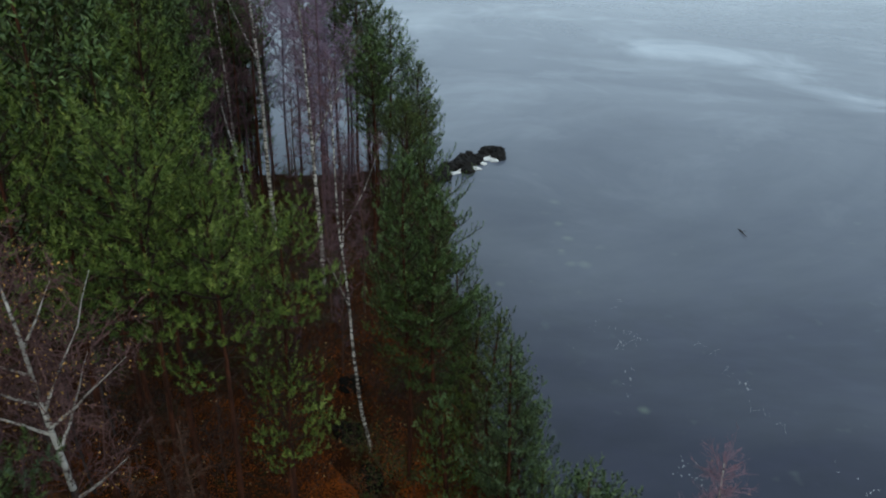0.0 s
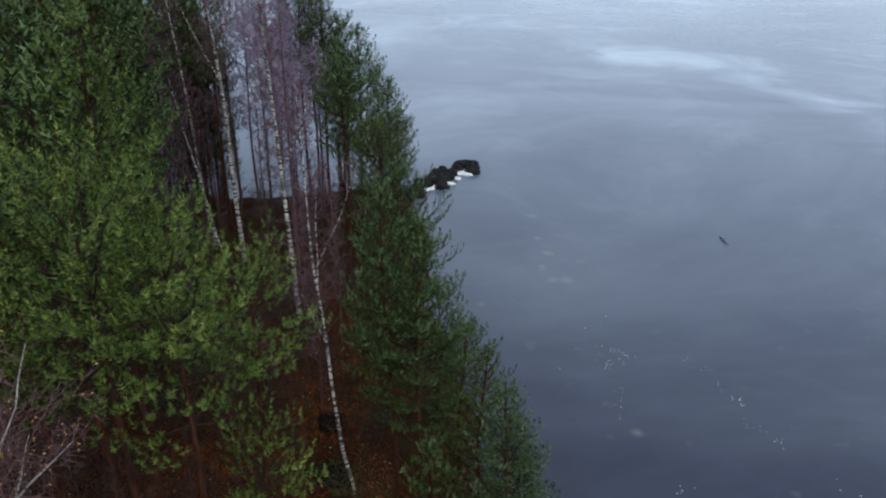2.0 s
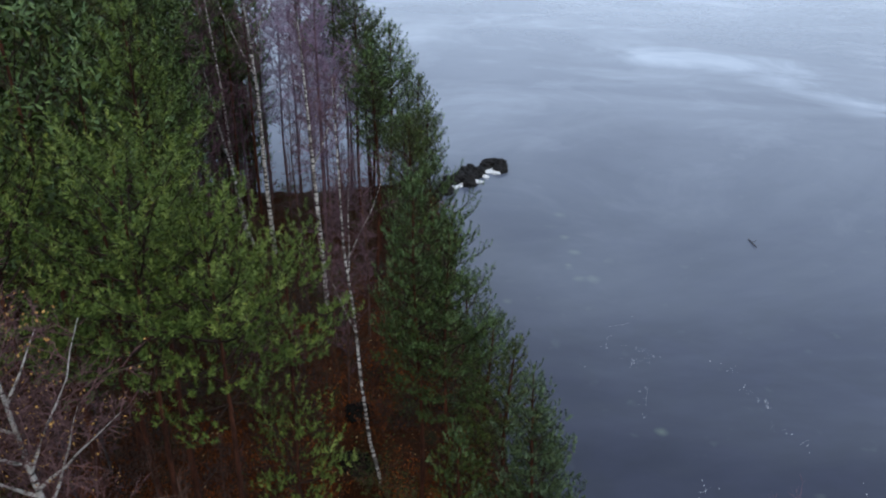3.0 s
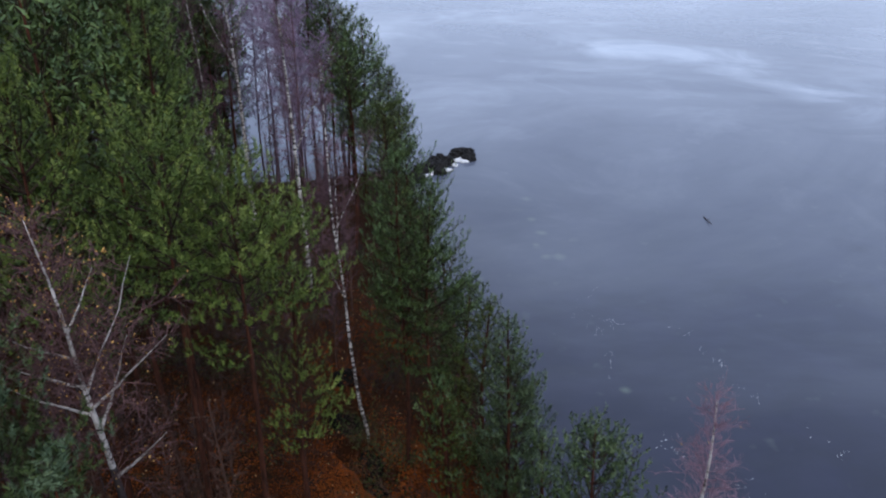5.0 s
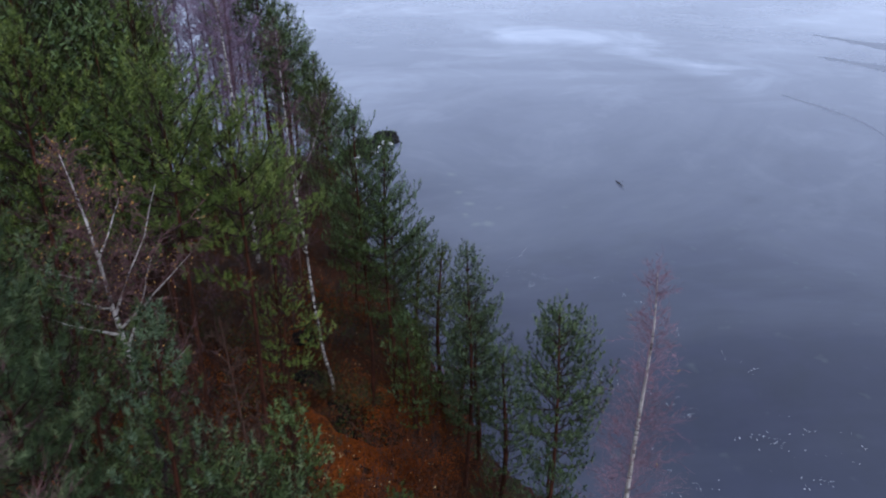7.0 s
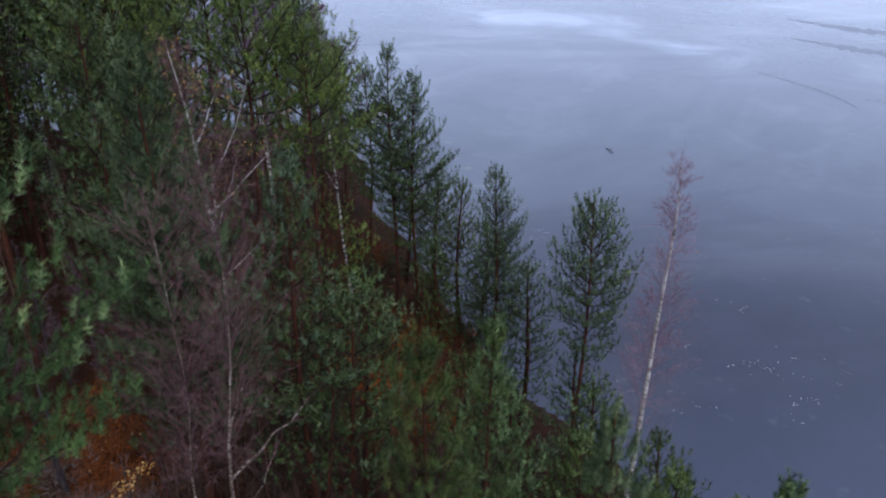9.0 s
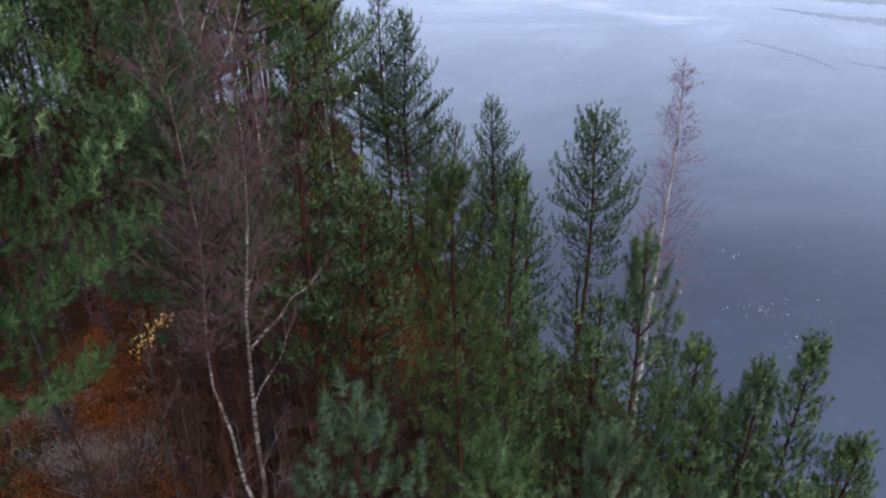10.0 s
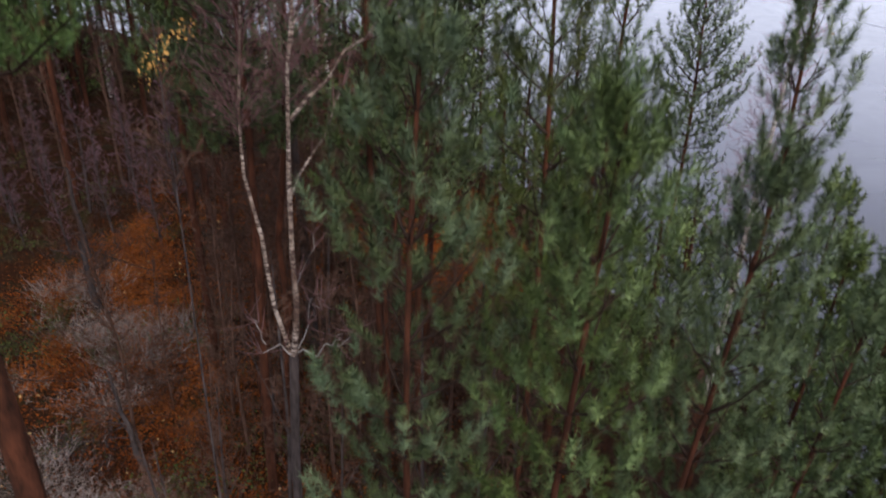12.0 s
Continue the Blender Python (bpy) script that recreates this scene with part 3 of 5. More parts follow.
pine_at(-2.95, -2.2, 12.9, "pale green young pine with a bent trunk", YOUNG, seed=3, crown_low=0.48, R=0.78, mat=NEEDLES_BLUE, gap=0.45, lean=(0.12, 0.1), dense=0.83, gappy=0.18, **NEAR)
pine_at(-2.1, -0.1, 13.95, "dark slender young pine beside the shore", YOUNG, seed=4, crown_low=0.42, R=0.80, mat=NEEDLES_DEEP, gap=0.43, dense=0.83, gappy=0.18, taper=2.0, **NEAR)
pine_at(-4.2, -0.2, 14.6, "tall dark young pine with a bare lower trunk", YOUNG, seed=5, crown_low=0.52, R=1.0, mat=NEEDLES_DARK, gap=0.43, dense=0.83, gappy=0.18, taper=1.7, **NEAR)
pine_at(-3.3, 1.3, 14.15, "slender pale green pine with a long leader", YOUNG, seed=32, crown_low=0.45, R=0.75, mat=NEEDLES, gap=0.43, dense=0.92, gappy=0.10, taper=1.7, leader=0.7, **MID_NEAR)
pine_at(-0.2, 2.1, 10.95, "bushy young pine at the water's edge", YOUNG, seed=6, crown_low=0.2, R=0.85, mat=NEEDLES, dense=0.99, gap=0.31, gappy=0.04, **MID_NEAR)
pine_at(0.2, 0.9, 11.4, "bushy young pine at the water's edge", YOUNG, seed=7, crown_low=0.2, R=0.85, mat=NEEDLES_DEEP, dense=0.99, gap=0.31, gappy=0.04, **MID_NEAR)
pine_at(0.95, 1.1, 11.45, "bushy young pine at the water's edge", YOUNG, seed=8, crown_low=0.2, R=0.80, mat=NEEDLES, dense=0.99, gap=0.31, gappy=0.04, **MID_NEAR)
pine_at(-1.4, -1.2, 11.2, "bushy young pine at the water's edge", YOUNG, seed=9, crown_low=0.25, R=1.0, mat=NEEDLES_DEEP, dense=0.83, gap=0.40, gappy=0.18, **NEAR)
pine_at(-3.3, 3.6, 11.6, "young pine among the others on the bank", YOUNG, seed=10, crown_low=0.3, R=1.2, mat=NEEDLES, gap=0.37, dense=1.01, **MID)
pine_at(-5.75, 4.4, 12.5, "dense young pine among the others on the bank", YOUNG, seed=15, crown_low=0.56, R=1.6, mat=NEEDLES_DEEP, gap=0.37, dense=1.01, **MID)
pine_at(-6.55, 4.3, 15.2, "dark dense pine with a straight red-brown trunk", YOUNG, seed=20, crown_low=0.50, R=1.35, mat=NEEDLES_DEEP, gap=0.35, dense=0.92, gappy=0.05, taper=1.3, **FINE)
pine_at(-9.3, 6.2, 14.4, "dense pine with a straight red-brown trunk", WOOD, seed=29, crown_low=0.55, R=1.7, mat=NEEDLES_DEEP, gap=0.35, dense=0.89, gappy=0.05, **FINE)
pine_at(-5.85, 7.0, 11.7, "young pine among the others on the bank", YOUNG, seed=16, crown_low=0.48, R=1.1, mat=NEEDLES, gap=0.39, dense=0.98, **MID)
pine_at(-7.5, 13.4, 9.9, "small yellow-green pine under the tall ones", YOUNG, seed=33, crown_low=0.68, R=1.5, mat=NEEDLES_FRESH, gap=0.42, dense=0.95, **MID)

for k, (x, y, top, R) in enumerate([(-1.2, 5.2, 8.8, 1.2), (0.3, 4.6, 8.0, 1.1), (-2.5, 6.1, 9.4, 1.2), (1.3, 3.5, 8.4, 1.1), (-3.7, 6.6, 9.8, 1.2), 
                                    (1.9, 1.4, 9.4, 1.0), (-0.6, 7.4, 8.6, 1.2), (1.0, 6.6, 7.6, 1.1), (-0.3, 10.8, 7.2, 1.1), (-2.2, 16.6, 7.4, 1.2), (-3.6, 19.6, 8.4, 1.5), (-4.6, 21.8, 7.8, 1.5), (-2.7, 18.0, 7.4, 1.2), (-5.9, 24.4, 7.4, 1.5), (-1.4, 14.2, 8.0, 1.2), (-4.4, 16.6, 7.6, 1.0)]):
    pine_at(x, y, top, "low bushy pine on the bank", YOUNG, seed=80 + k, crown_low=0.12, R=R, mat=(NEEDLES, NEEDLES_DARK, NEEDLES_DEEP)[k % 3], gap=0.39, dense=0.95, **MID)

for k, (x, y, top) in enumerate([(0.55, 1.7, 10.7), (-0.5, 1.0, 10.5), (1.5, 0.5, 10.4), (0.4, 0.0, 10.2)]):
    pine_at(x, y, top, "slim bushy young pine at the water's edge", YOUNG, seed=95 + k, crown_low=0.3, R=0.75, mat=NEEDLES, gap=0.35, dense=0.94, gappy=0.05, **MID_NEAR)

# pines standing along the shore
pine_at(-0.55, 9.6, 12.15, "shore pine with an open crown above the ice", SHOREP, seed=11, crown_low=0.58, R=1.25, mat=NEEDLES_DEEP, dense=1.5, gap=0.30, gappy=0.08, **SHORE_SIDE)
pine_at(-2.5, 15.0, 10.85, "slim pointed shore pine above the ice", SHOREP, seed=12, crown_low=0.30, R=1.3, mat=NEEDLES_BLUE, dense=1.4, gap=0.32, gappy=0.08, taper=1.5, **SHORE_SIDE)
pine_at(-6.05, 18.3, 13.65, "tall shore pine with a bare red-brown trunk", SHOREP, seed=13, crown_low=0.44, R=1.45, mat=NEEDLES, dense=1.3, gap=0.39, gappy=0.08, taper=1.6, **SHORE_SIDE)
pine_at(-5.3, 18.8, 12.5, "tall shore pine leaning over the ice", SHOREP, seed=14, crown_low=0.40, R=1.9, mat=NEEDLES, dense=1.3, gap=0.39, gappy=0.08, taper=1.6, **SHORE_SIDE)
pine_at(-7.9, 27.2, 10.6, "shore pine reaching out over the ice", SHOREP, seed=18, crown_low=0.35, R=2.1, mat=NEEDLES, dense=0.92, gap=0.42, gappy=0.08, **SHORE_SIDE)
pine_at(-9.8, 31.5, 11.0, "shore pine reaching out over the ice", SHOREP, seed=19, crown_low=0.35, R=2.0, mat=NEEDLES_DARK, dense=0.92, gap=0.42, gappy=0.08, **SHORE_SIDE)

# the wood on the bank
pine_at(-10.7, 14.2, 18.4, "conical dense green pine in the wood", WOOD, seed=21, crown_low=0.55, R=2.3, mat=NEEDLES_FRESH, gap=0.39, dense=0.87, gappy=0.06, taper=1.05, **FINE)
pine_at(-8.9, 10.9, 16.6, "spreading pine with a reddish trunk in the wood", WOOD, seed=22, crown_low=0.74, R=2.2, mat=NEEDLES_FRESH, gap=0.39, dense=0.87, gappy=0.06, **FINE)
pine_at(-7.5, 10.9, 15.6, "spreading pine with a reddish trunk in the wood", WOOD, seed=23, crown_low=0.75, R=2.0, mat=NEEDLES_FRESH, gap=0.39, dense=0.87, gappy=0.08, **FINE)
pine_at(-7.8, 14.0, 13.6, "spreading pine beside the white birches", WOOD, seed=34, crown_low=0.77, R=1.7, mat=NEEDLES_FRESH, gap=0.42, dense=0.84, gappy=0.10, **FINE)
pine_at(-12.0, 11.3, 17.3, "broad green pine in the wood", WOOD, seed=27, crown_low=0.60, R=2.0, mat=NEEDLES_FRESH, gap=0.42, dense=0.84, **FINE)
pine_at(-8.45, 3.6, 16.9, "dark conical pine beside the birches", WOOD, seed=24, crown_low=0.52, R=1.95, mat=NEEDLES_DEEP, dense=0.86, gap=0.37, gappy=0.04, taper=0.95, **LARGE)
pine_at(-9.6, -1.4, 18.2, "large pine with long sweeping green boughs", WOOD, seed=25, crown_low=0.625, R=3.1, mat=NEEDLES_BRIGHT, trunk=0.19, dense=0.95, gap=0.43, gappy=0.10, taper=1.0, **LARGE)
pine_at(-15.4, 17.9, 17.7, "broad green pine in the wood", WOOD, seed=26, crown_low=0.4, R=2.2, mat=NEEDLES_DARK, gap=0.43, **FINE)
pine_at(-10.8, 6.9, 17.3, "dark green conical pine in the wood", WOOD, seed=28, crown_low=0.5, R=1.6, mat=NEEDLES_DEEP, gap=0.37, dense=0.87, **FINE)

# pines at the end of the headland
for k, (x, y, top, R) in enumerate([(-15.6, 38, 16.6, 1.9), (-14.2, 37.2, 15.0, 1.7), (-13.3, 40, 13.0, 1.7), (-14.8, 41.5, 13.4, 1.6), (-14.2, 47.0, 9.2, 1.5), (-13.3, 46.2, 8.9, 1.4),
                                    (-16.3, 45.0, 10.4, 1.5), (-15.2, 43.6, 9.6, 1.4), (-12.2, 43.5, 7.8, 1.3), (-11.6, 40.0, 8.6, 1.4), (-11.4, 36.0, 9.6, 1.5)]):
    pine_at(x, y, top, "dark green pine on the headland", TIP, seed=40 + k, crown_low=0.58 if top > 13 else 0.34, R=R, mat=NEEDLES_DARK if k % 2 else NEEDLES, **EDGE)

for k, (x, y, top, low, R) in enumerate([(-19.4, 36, 16.0, 0.62, 1.3), (-20.6, 36.2, 16.5, 0.6, 1.5), (-22.0, 37.5, 17, 0.4, 1.9), (-23.0, 40, 16.5, 0.35, 1.9), (-24.5, 41.5, 17, 0.35, 2.0), (-23.8, 36.2, 17, 0.4, 2.0),
                                         (-21.4, 34.0, 16.5, 0.45, 1.7), (-22.3, 31.5, 17.0, 0.4, 1.9), (-12.1, 33.5, 13.0, 0.55, 1.5), (-12.6, 35.2, 13.5, 0.6, 1.5), (-17.0, 24.0, 17.5, 0.4, 2.0), (-18.8, 27.5, 17.5, 0.4, 2.0), (-20.6, 32.0, 15.5, 0.3, 1.5), (-21.4, 39.0, 13.0, 0.25, 1.6), (-24.6, 42.8, 14.0, 0.15, 2.0), (-22.7, 41.6, 12.5, 0.15, 1.7), (-23.3, 38.6, 8.5, 0.05, 1.5), (-24.4, 40.2, 8.0, 0.05, 1.5), (-22.4, 39.9, 7.5, 0.05, 1.3)]):
    pine_at(x, y, top, "dark pine beside the clearing", WOOD, seed=180 + k, crown_low=low, R=R, mat=NEEDLES, **EDGE)

# birches that can be told apart
birch_along(31, [(-7.7, 19.6, 2.7), (-7.95, 19.5, 3.6), (-8.17, 19.4, 6.7), (-8.26, 19.4, 8.9), (-8.5, 19.4, 10.9), (-8.51, 19.4, 13.2), (-8.56, 19.4, 15.8)], 0.056,
            [(0.62, 40, 60, 3.0), (0.45, 150, 50, 2.0), (0.58, 100, 70, 3.5)], "tall white birch on the bank, bare of leaves", twigs=1100, bark=BANDED_BARK)
birch_along(32, [(1.2, 9.3, 1), (1.23, 9.3, 6.2), (1.26, 9.3, 9.5), (1.32, 9.3, 12.0), (1.22, 9.3, 13.3)], 0.092, [], "slender bare birch with purple twigs at the shore", twigs=2000, twig_low=0.34, leaf=12, fine=0.0030, spread=1.3, bark=WHITE_BARK, twig_mat=ROSE_TWIG)
birch_along(33, [(-8.9, 8.4, 4), (-9.1, 8.4, 9.5), (-9.25, 8.4, 11.7), (-9.38, 8.4, 12.5), (-9.41, 8.4, 13.4), (-9.45, 8.4, 14.4), (-9.6, 8.4, 15.3), (-9.7, 8.4, 15.9)], 0.115,
            [(0.72, 5, 42, 2.2), (0.745, 20, 62, 2.5), (0.68, 30, 66, 1.9), (0.80, 185, 12, 1.3), (0.755, 200, 22, 1.6), (0.71, 190, 16, 1.5), (0.60, 10, 42, 1.5), (0.84, 40, 60, 1.2)],
            "leaning white birch with a few last yellow leaves", twigs=1600, leaf=900, twig_low=0.6, dark_to=0.62, spread=1.5, twig_mat=FORK_TWIG, bark=WHITE_BARK)
birch_along(36, [(-13.1, 29, 2.8), (-13.15, 29, 5.1), (-13.28, 29, 8.3), (-13.4, 29, 11.9), (-13.48, 29, 14.1), (-13.65, 29, 17.0)], 0.11,
            [(0.48, 20, 66, 5.0)], "tall white birch, bare of leaves", twigs=1200, leaf=60, bark=BANDED_BARK)
birch_along(37, [(-17.4, 33, 2.8), (-17.5, 33, 6.8), (-17.47, 33, 10.9), (-17.63, 33, 13.9), (-18.0, 33, 18.0)], 0.12,
            [(0.6, 170, 60, 4.0), (0.68, 20, 66, 3.0)], "tall white birch, bare of leaves", twigs=1200, bark=BANDED_BARK)
birch_along(38, [(-18.3, 33, 2.8), (-18.76, 33, 4.0), (-19.22, 33, 7.2), (-19.73, 33, 9.7), (-20.07, 33, 12.1), (-20.3, 33, 14.0)], 0.075, [], "thin leaning birch, bare of leaves", twigs=600, bark=BANDED_BARK)
birch_along(39, [(-19.4, 34, 2.8), (-19.72, 34, 6.2), (-19.79, 34, 9.9), (-19.97, 34, 12.6), (-20.3, 34, 17.0)], 0.085, [], "thin leaning birch, bare of leaves", twigs=700, bark=BANDED_BARK)

# the old birch that forks above a dark lower trunk
fork = new("birch_tree")
fx, fy = -7.25, 1.0
fz = stand(fx, fy)
g = Geo()
g.tube([(0, 0, -0.4), (0.0, 0, 1.5), (0.03, 0, 3.4), (0.13, 0, 8.5 - fz)], [0.10, 0.078, 0.066, 0.062], 9)
part("trunk", g.mesh("fork_trunk", DARK_BARK), fork, "dark rough lower trunk")
stems = [([(-7.12, 1.0, 8.4), (-7.0, 0.9, 9.3), (-7.01, 0.9, 10.1), (-6.98, 0.9, 11.06), (-6.91, 0.9, 12.3), (-6.72, 0.9, 13.7), (-6.66, 0.9, 14.5), (-6.62, 0.9, 16.4)], 0.044),
         ([(-7.15, 1.05, 8.4), (-7.36, 1.1, 9.15), (-7.44, 1.1, 10.2), (-7.58, 1.1, 11.0), (-7.57, 1.1, 11.7), (-7.44, 1.1, 12.85), (-7.42, 1.1, 13.5), (-7.5, 1.1, 15.8)], 0.034)]
rng = np.random.default_rng(77)
fine, thin = Geo(), []
for path, r in stems:
    p = np.array(path) - [fx, fy, fz]
    g = Geo()
    g.tube(p, r * np.linspace(1, 0.12, len(p)), 8)
    part("stem", g.mesh("fork_stem", TAN_BIRCH), fork, "pale tan birch stem")
for start, end, r in [((-6.9, 0.9, 11.8), (-5.85, 1.0, 13.0), 0.028), ((-6.95, 0.9, 10.9), (-6.3, 0.9, 12.2), 0.018), ((-6.85, 0.9, 12.6), (-6.55, 0.9, 13.6), 0.016), ((-7.1, 1, 8.5), (-6.32, 1.0, 8.80), 0.018), ((-6.6, 1.0, 8.7), (-6.38, 0.9, 9.05), 0.009),
                      ((-7.1, 1, 8.5), (-7.5, 0.9, 8.72), 0.013), ((-7.45, 0.9, 8.7), (-7.62, 0.8, 9.15), 0.009), ((-7.05, 1, 8.6), (-6.82, 1.0, 9.45), 0.010), ((-6.9, 1.0, 9.1), (-6.66, 0.9, 9.6), 0.008), ((-7.0, 0.9, 9.6), (-6.72, 1.0, 10.3), 0.009)]:
    a, e = np.array(start) - [fx, fy, fz], np.array(end) - [fx, fy, fz]
    u = np.linspace(0, 1, 6)[:, None]
    b = a + (e - a) * u + rng.normal(0, 0.03 if end[2] > 10.7 else 0.07, (6, 3)) * (u * (1.3 - u)) * 2
    g = Geo()
    g.tube(b, r * np.linspace(1, 0.25, 6), 5)
    part("limb", g.mesh("fork_limb", GREY_WOOD if end[2] < 10.7 else TAN_BIRCH), fork)
    for _ in range(9):
        q = b[rng.integers(2, 6)]
        fine.tube(bough(rng, q, unit((e - a) + rng.normal(0, 0.5, 3)), rng.uniform(0.15, 0.45), (0, 0, 0.2), 4), [0.008, 0.006, 0.005, 0.003], 3)
for path, r in stems:
    p = np.array(path) - [fx, fy, fz]
    for _ in range(160):
        u = rng.uniform(3.6, 7)
        q = np.array([np.interp(u, np.arange(8), p[:, c]) for c in range(3)])
        a = rng.uniform(0, 6.28)
        d = np.array([math.cos(a), math.sin(a), rng.uniform(0.5, 1.8)])
        L = rng.uniform(0.4, 1.2)
        b = bough(rng, q, unit(d), L, (0, 0, -0.1), 5)
        fine.tube(b, np.linspace(0.0045, 0.002, 5), 3)
        for _ in range(16):
            thin.append((b[rng.integers(1, 5)], unit(d + rng.normal(0, 0.7, 3)) * L * rng.uniform(0.15, 0.45)))
fine.blades(np.array([q for q, _ in thin]), np.array([w for _, w in thin]), np.full(len(thin), 0.0065), rng)
tagged(part("twigwork", fine.mesh("fork_twigwork", FORK_TWIG), fork, "fine purple-brown twigs"), kind="stuff")
fork.matrix_basis = Matrix.Translation((fx, fy, fz))
tagged(fork, "old birch forking above a dark rough trunk, leafless", "birch tree", "birches")

# saplings, deeper wood: a few shapes, copied
KINDS = [pine(61, 13.0, 0.50, 1.9, NEEDLES_DARK, **FAR), pine(62, 14.0, 0.55, 2.1, NEEDLES, **FAR), pine(63, 12.5, 0.45, 1.8, NEEDLES_DARK, **FAR), pine(64, 13.5, 0.35, 2.0, NEEDLES, **FAR)]
BARE = [birch(71, [(0, 0, -0.3), (0.1, 0, 4), (-0.2, 0.2, 12.5)], 0.085, [(0.5, 40, 62, 3), (0.6, 220, 60, 2.5)], 700, split=2),
        birch(72, [(0, 0, -0.3), (-0.2, 0.1, 4), (0.1, -0.1, 11)], 0.07, [(0.55, 120, 62, 2.5)], 700, split=2)]
SAPS = [birch(73, [(0, 0, -0.2), (0.1, 0, 3), (0.0, 0.2, 6.5)], 0.04, [(0.4, 200, 60, 1.5)], 560, split=2, twig_low=0.25, bark=SHRUB_TWIG, name="birch_sapling"),
        birch(74, [(0, 0, -0.2), (-0.1, 0.1, 2.5), (0.1, 0.1, 5.0)], 0.035, [], 420, split=2, twig_low=0.2, bark=SHRUB_TWIG, name="birch_sapling")]


def spread(n, seed, box, test, gap):
    """Places in a box, kept apart, that pass the test."""
    rng, out = np.random.default_rng(seed), []
    for _ in range(n * 60):
        x, y = rng.uniform(box[0], box[1]), rng.uniform(box[2], box[3])
        if len(out) < n and test(x, y) and all((x - a) ** 2 + (y - c) ** 2 > gap * gap for a, c in out):
            out.append((x, y))
    return out


def west_of_gap(x, y):
    """The close wood, left of the open strip that leads to the far ice."""
    return inland(x, y) > 3 and x < -3.0 - 0.600 * (y - 1.7) - 0.3 and x < -10.5 and not (x > -17 and y < 12.5)


def set_out(kinds, spots, seed, label, category, group, low=0.85, high=1.2):
    rng = np.random.default_rng(seed)
    for k, (x, y) in enumerate(spots):
        s, ob = rng.uniform(low, high), kinds[k % len(kinds)]
        m = Matrix.LocRotScale((x, y, stand(x, y)), Euler((0, 0, rng.uniform(0, 6.28))), (s, s, s))
        if k < len(kinds):
            ob.matrix_basis = m
        else:
            ob = copy_thing(ob, Matrix.LocRotScale((x, y, stand(x, y)), Euler((0, 0, rng.uniform(0, 6.28))), None))
            ob.scale = (s, s, s)
        tagged(ob, label, category, group)


set_out(KINDS, spread(66, 5, (-44, -11, 4, 55), west_of_gap, 2.3), 6, "dark green pine deep in the wood", "pine tree", "pines deep in the wood")


def unseen_shade_wood(x, y):
    """Places out of view, behind and beside the flight, for added shade trees."""
    return x < -9.0 and x < -6.8 - (y + 7.3) * 0.75


# unseen pines added only to shade the forest floor at the left
set_out([pine(69, 13.5, 0.45, 2.1, NEEDLES_DARK, **FAR)], spread(14, 43, (-26, -9, -18, 3), unseen_shade_wood, 2.4), 44, "dark green pine deep in the wood", "pine tree", "pines deep in the wood")
set_out([pine(56, 12.5, 0.18, 2.4, NEEDLES_DARK, **FAR)], spread(16, 45, (-46, -27, 33, 50), lambda x, y: inland(x, y) > 1.0 and x < -0.6 * y - 2.6, 2.4), 46, "dark green pine deep in the wood", "pine tree", "pines deep in the wood")
set_out([pine(65, 15.5, 0.42, 2.3, NEEDLES_DARK, **FAR), pine(66, 16.5, 0.36, 2.2, NEEDLES, **FAR)], spread(30, 11, (-50, -18, 12, 56), west_of_gap, 2.6), 14,
        "tall dark pine deep in the wood", "pine tree", "pines deep in the wood", 0.95, 1.2)
set_out([pine(67, 8.5, 0.10, 2.0, NEEDLES_DARK, **FAR), pine(68, 7.5, 0.08, 1.9, NEEDLES, **FAR)], [(x, y) for x, y in spread(34, 41, (-46, -18, 8, 50), west_of_gap, 2.4) if y > 21 or x < -27], 42,
        "low dark pine under the tall trees", "pine tree", "low pines in the wood", 0.8, 1.2)
set_out(BARE, spread(22, 7, (-40, -11, 24, 52), west_of_gap, 3.0), 8, "bare birch deep in the wood", "birch tree", "birches deep in the wood")
set_out([birch(78, [(0, 0, -0.3), (0.1, 0, 4), (-0.2, 0.2, 13.0)], 0.07, [(0.5, 40, 66, 3), (0.6, 220, 64, 2.5)], 1500, twig_low=0.3, spread=1.2, fine=0.008, bark=BIRCH_TWIG, twig_mat=PALE_TWIG)],
        [(-17.2, 38.0), (-16.0, 40.3), (-18.6, 41.2), (-15.6, 36.4), (-16.8, 43.0), (-14.6, 33.0), (-20.0, 42.5), (-21.6, 44.2), (-20.9, 40.4), (-22.8, 44.0), (-19.0, 44.0)], 79, "bare birch with fine purple twigs in the clearing", "birch tree", "birches of the clearing", 0.9, 1.2)
set_out([birch(70, [(0, 0, -0.3), (0.1, 0, 4), (-0.1, 0.2, 10.5)], 0.05, [(0.4, 40, 66, 3), (0.55, 220, 64, 2.5)], 800, split=2, twig_low=0.15, spread=1.1, fine=0.010, bark=BIRCH_TWIG, twig_mat=BIRCH_TWIG)],
        [(-20.2, 33.4), (-21.3, 35.2), (-22.4, 34.0), (-20.8, 37.2), (-22.6, 38.0), (-19.8, 31.0), (-21.6, 30.2), (-23.6, 36.4), (-18.4, 29.4), (-20.3, 28.0)], 72, "bare brown birch at the edge of the wood", "birch tree", "birches beside the clearing", 0.9, 1.3)
set_out(SAPS, spread(34, 9, (-22, -9, 21, 44), lambda x, y: inland(x, y) > 1.5 and x > -3.0 - 0.60 * (y - 1.7), 1.3), 10, "thin leafless birch sapling with reddish twigs", "birch sapling", "saplings in the clearing", 0.6, 1.25)

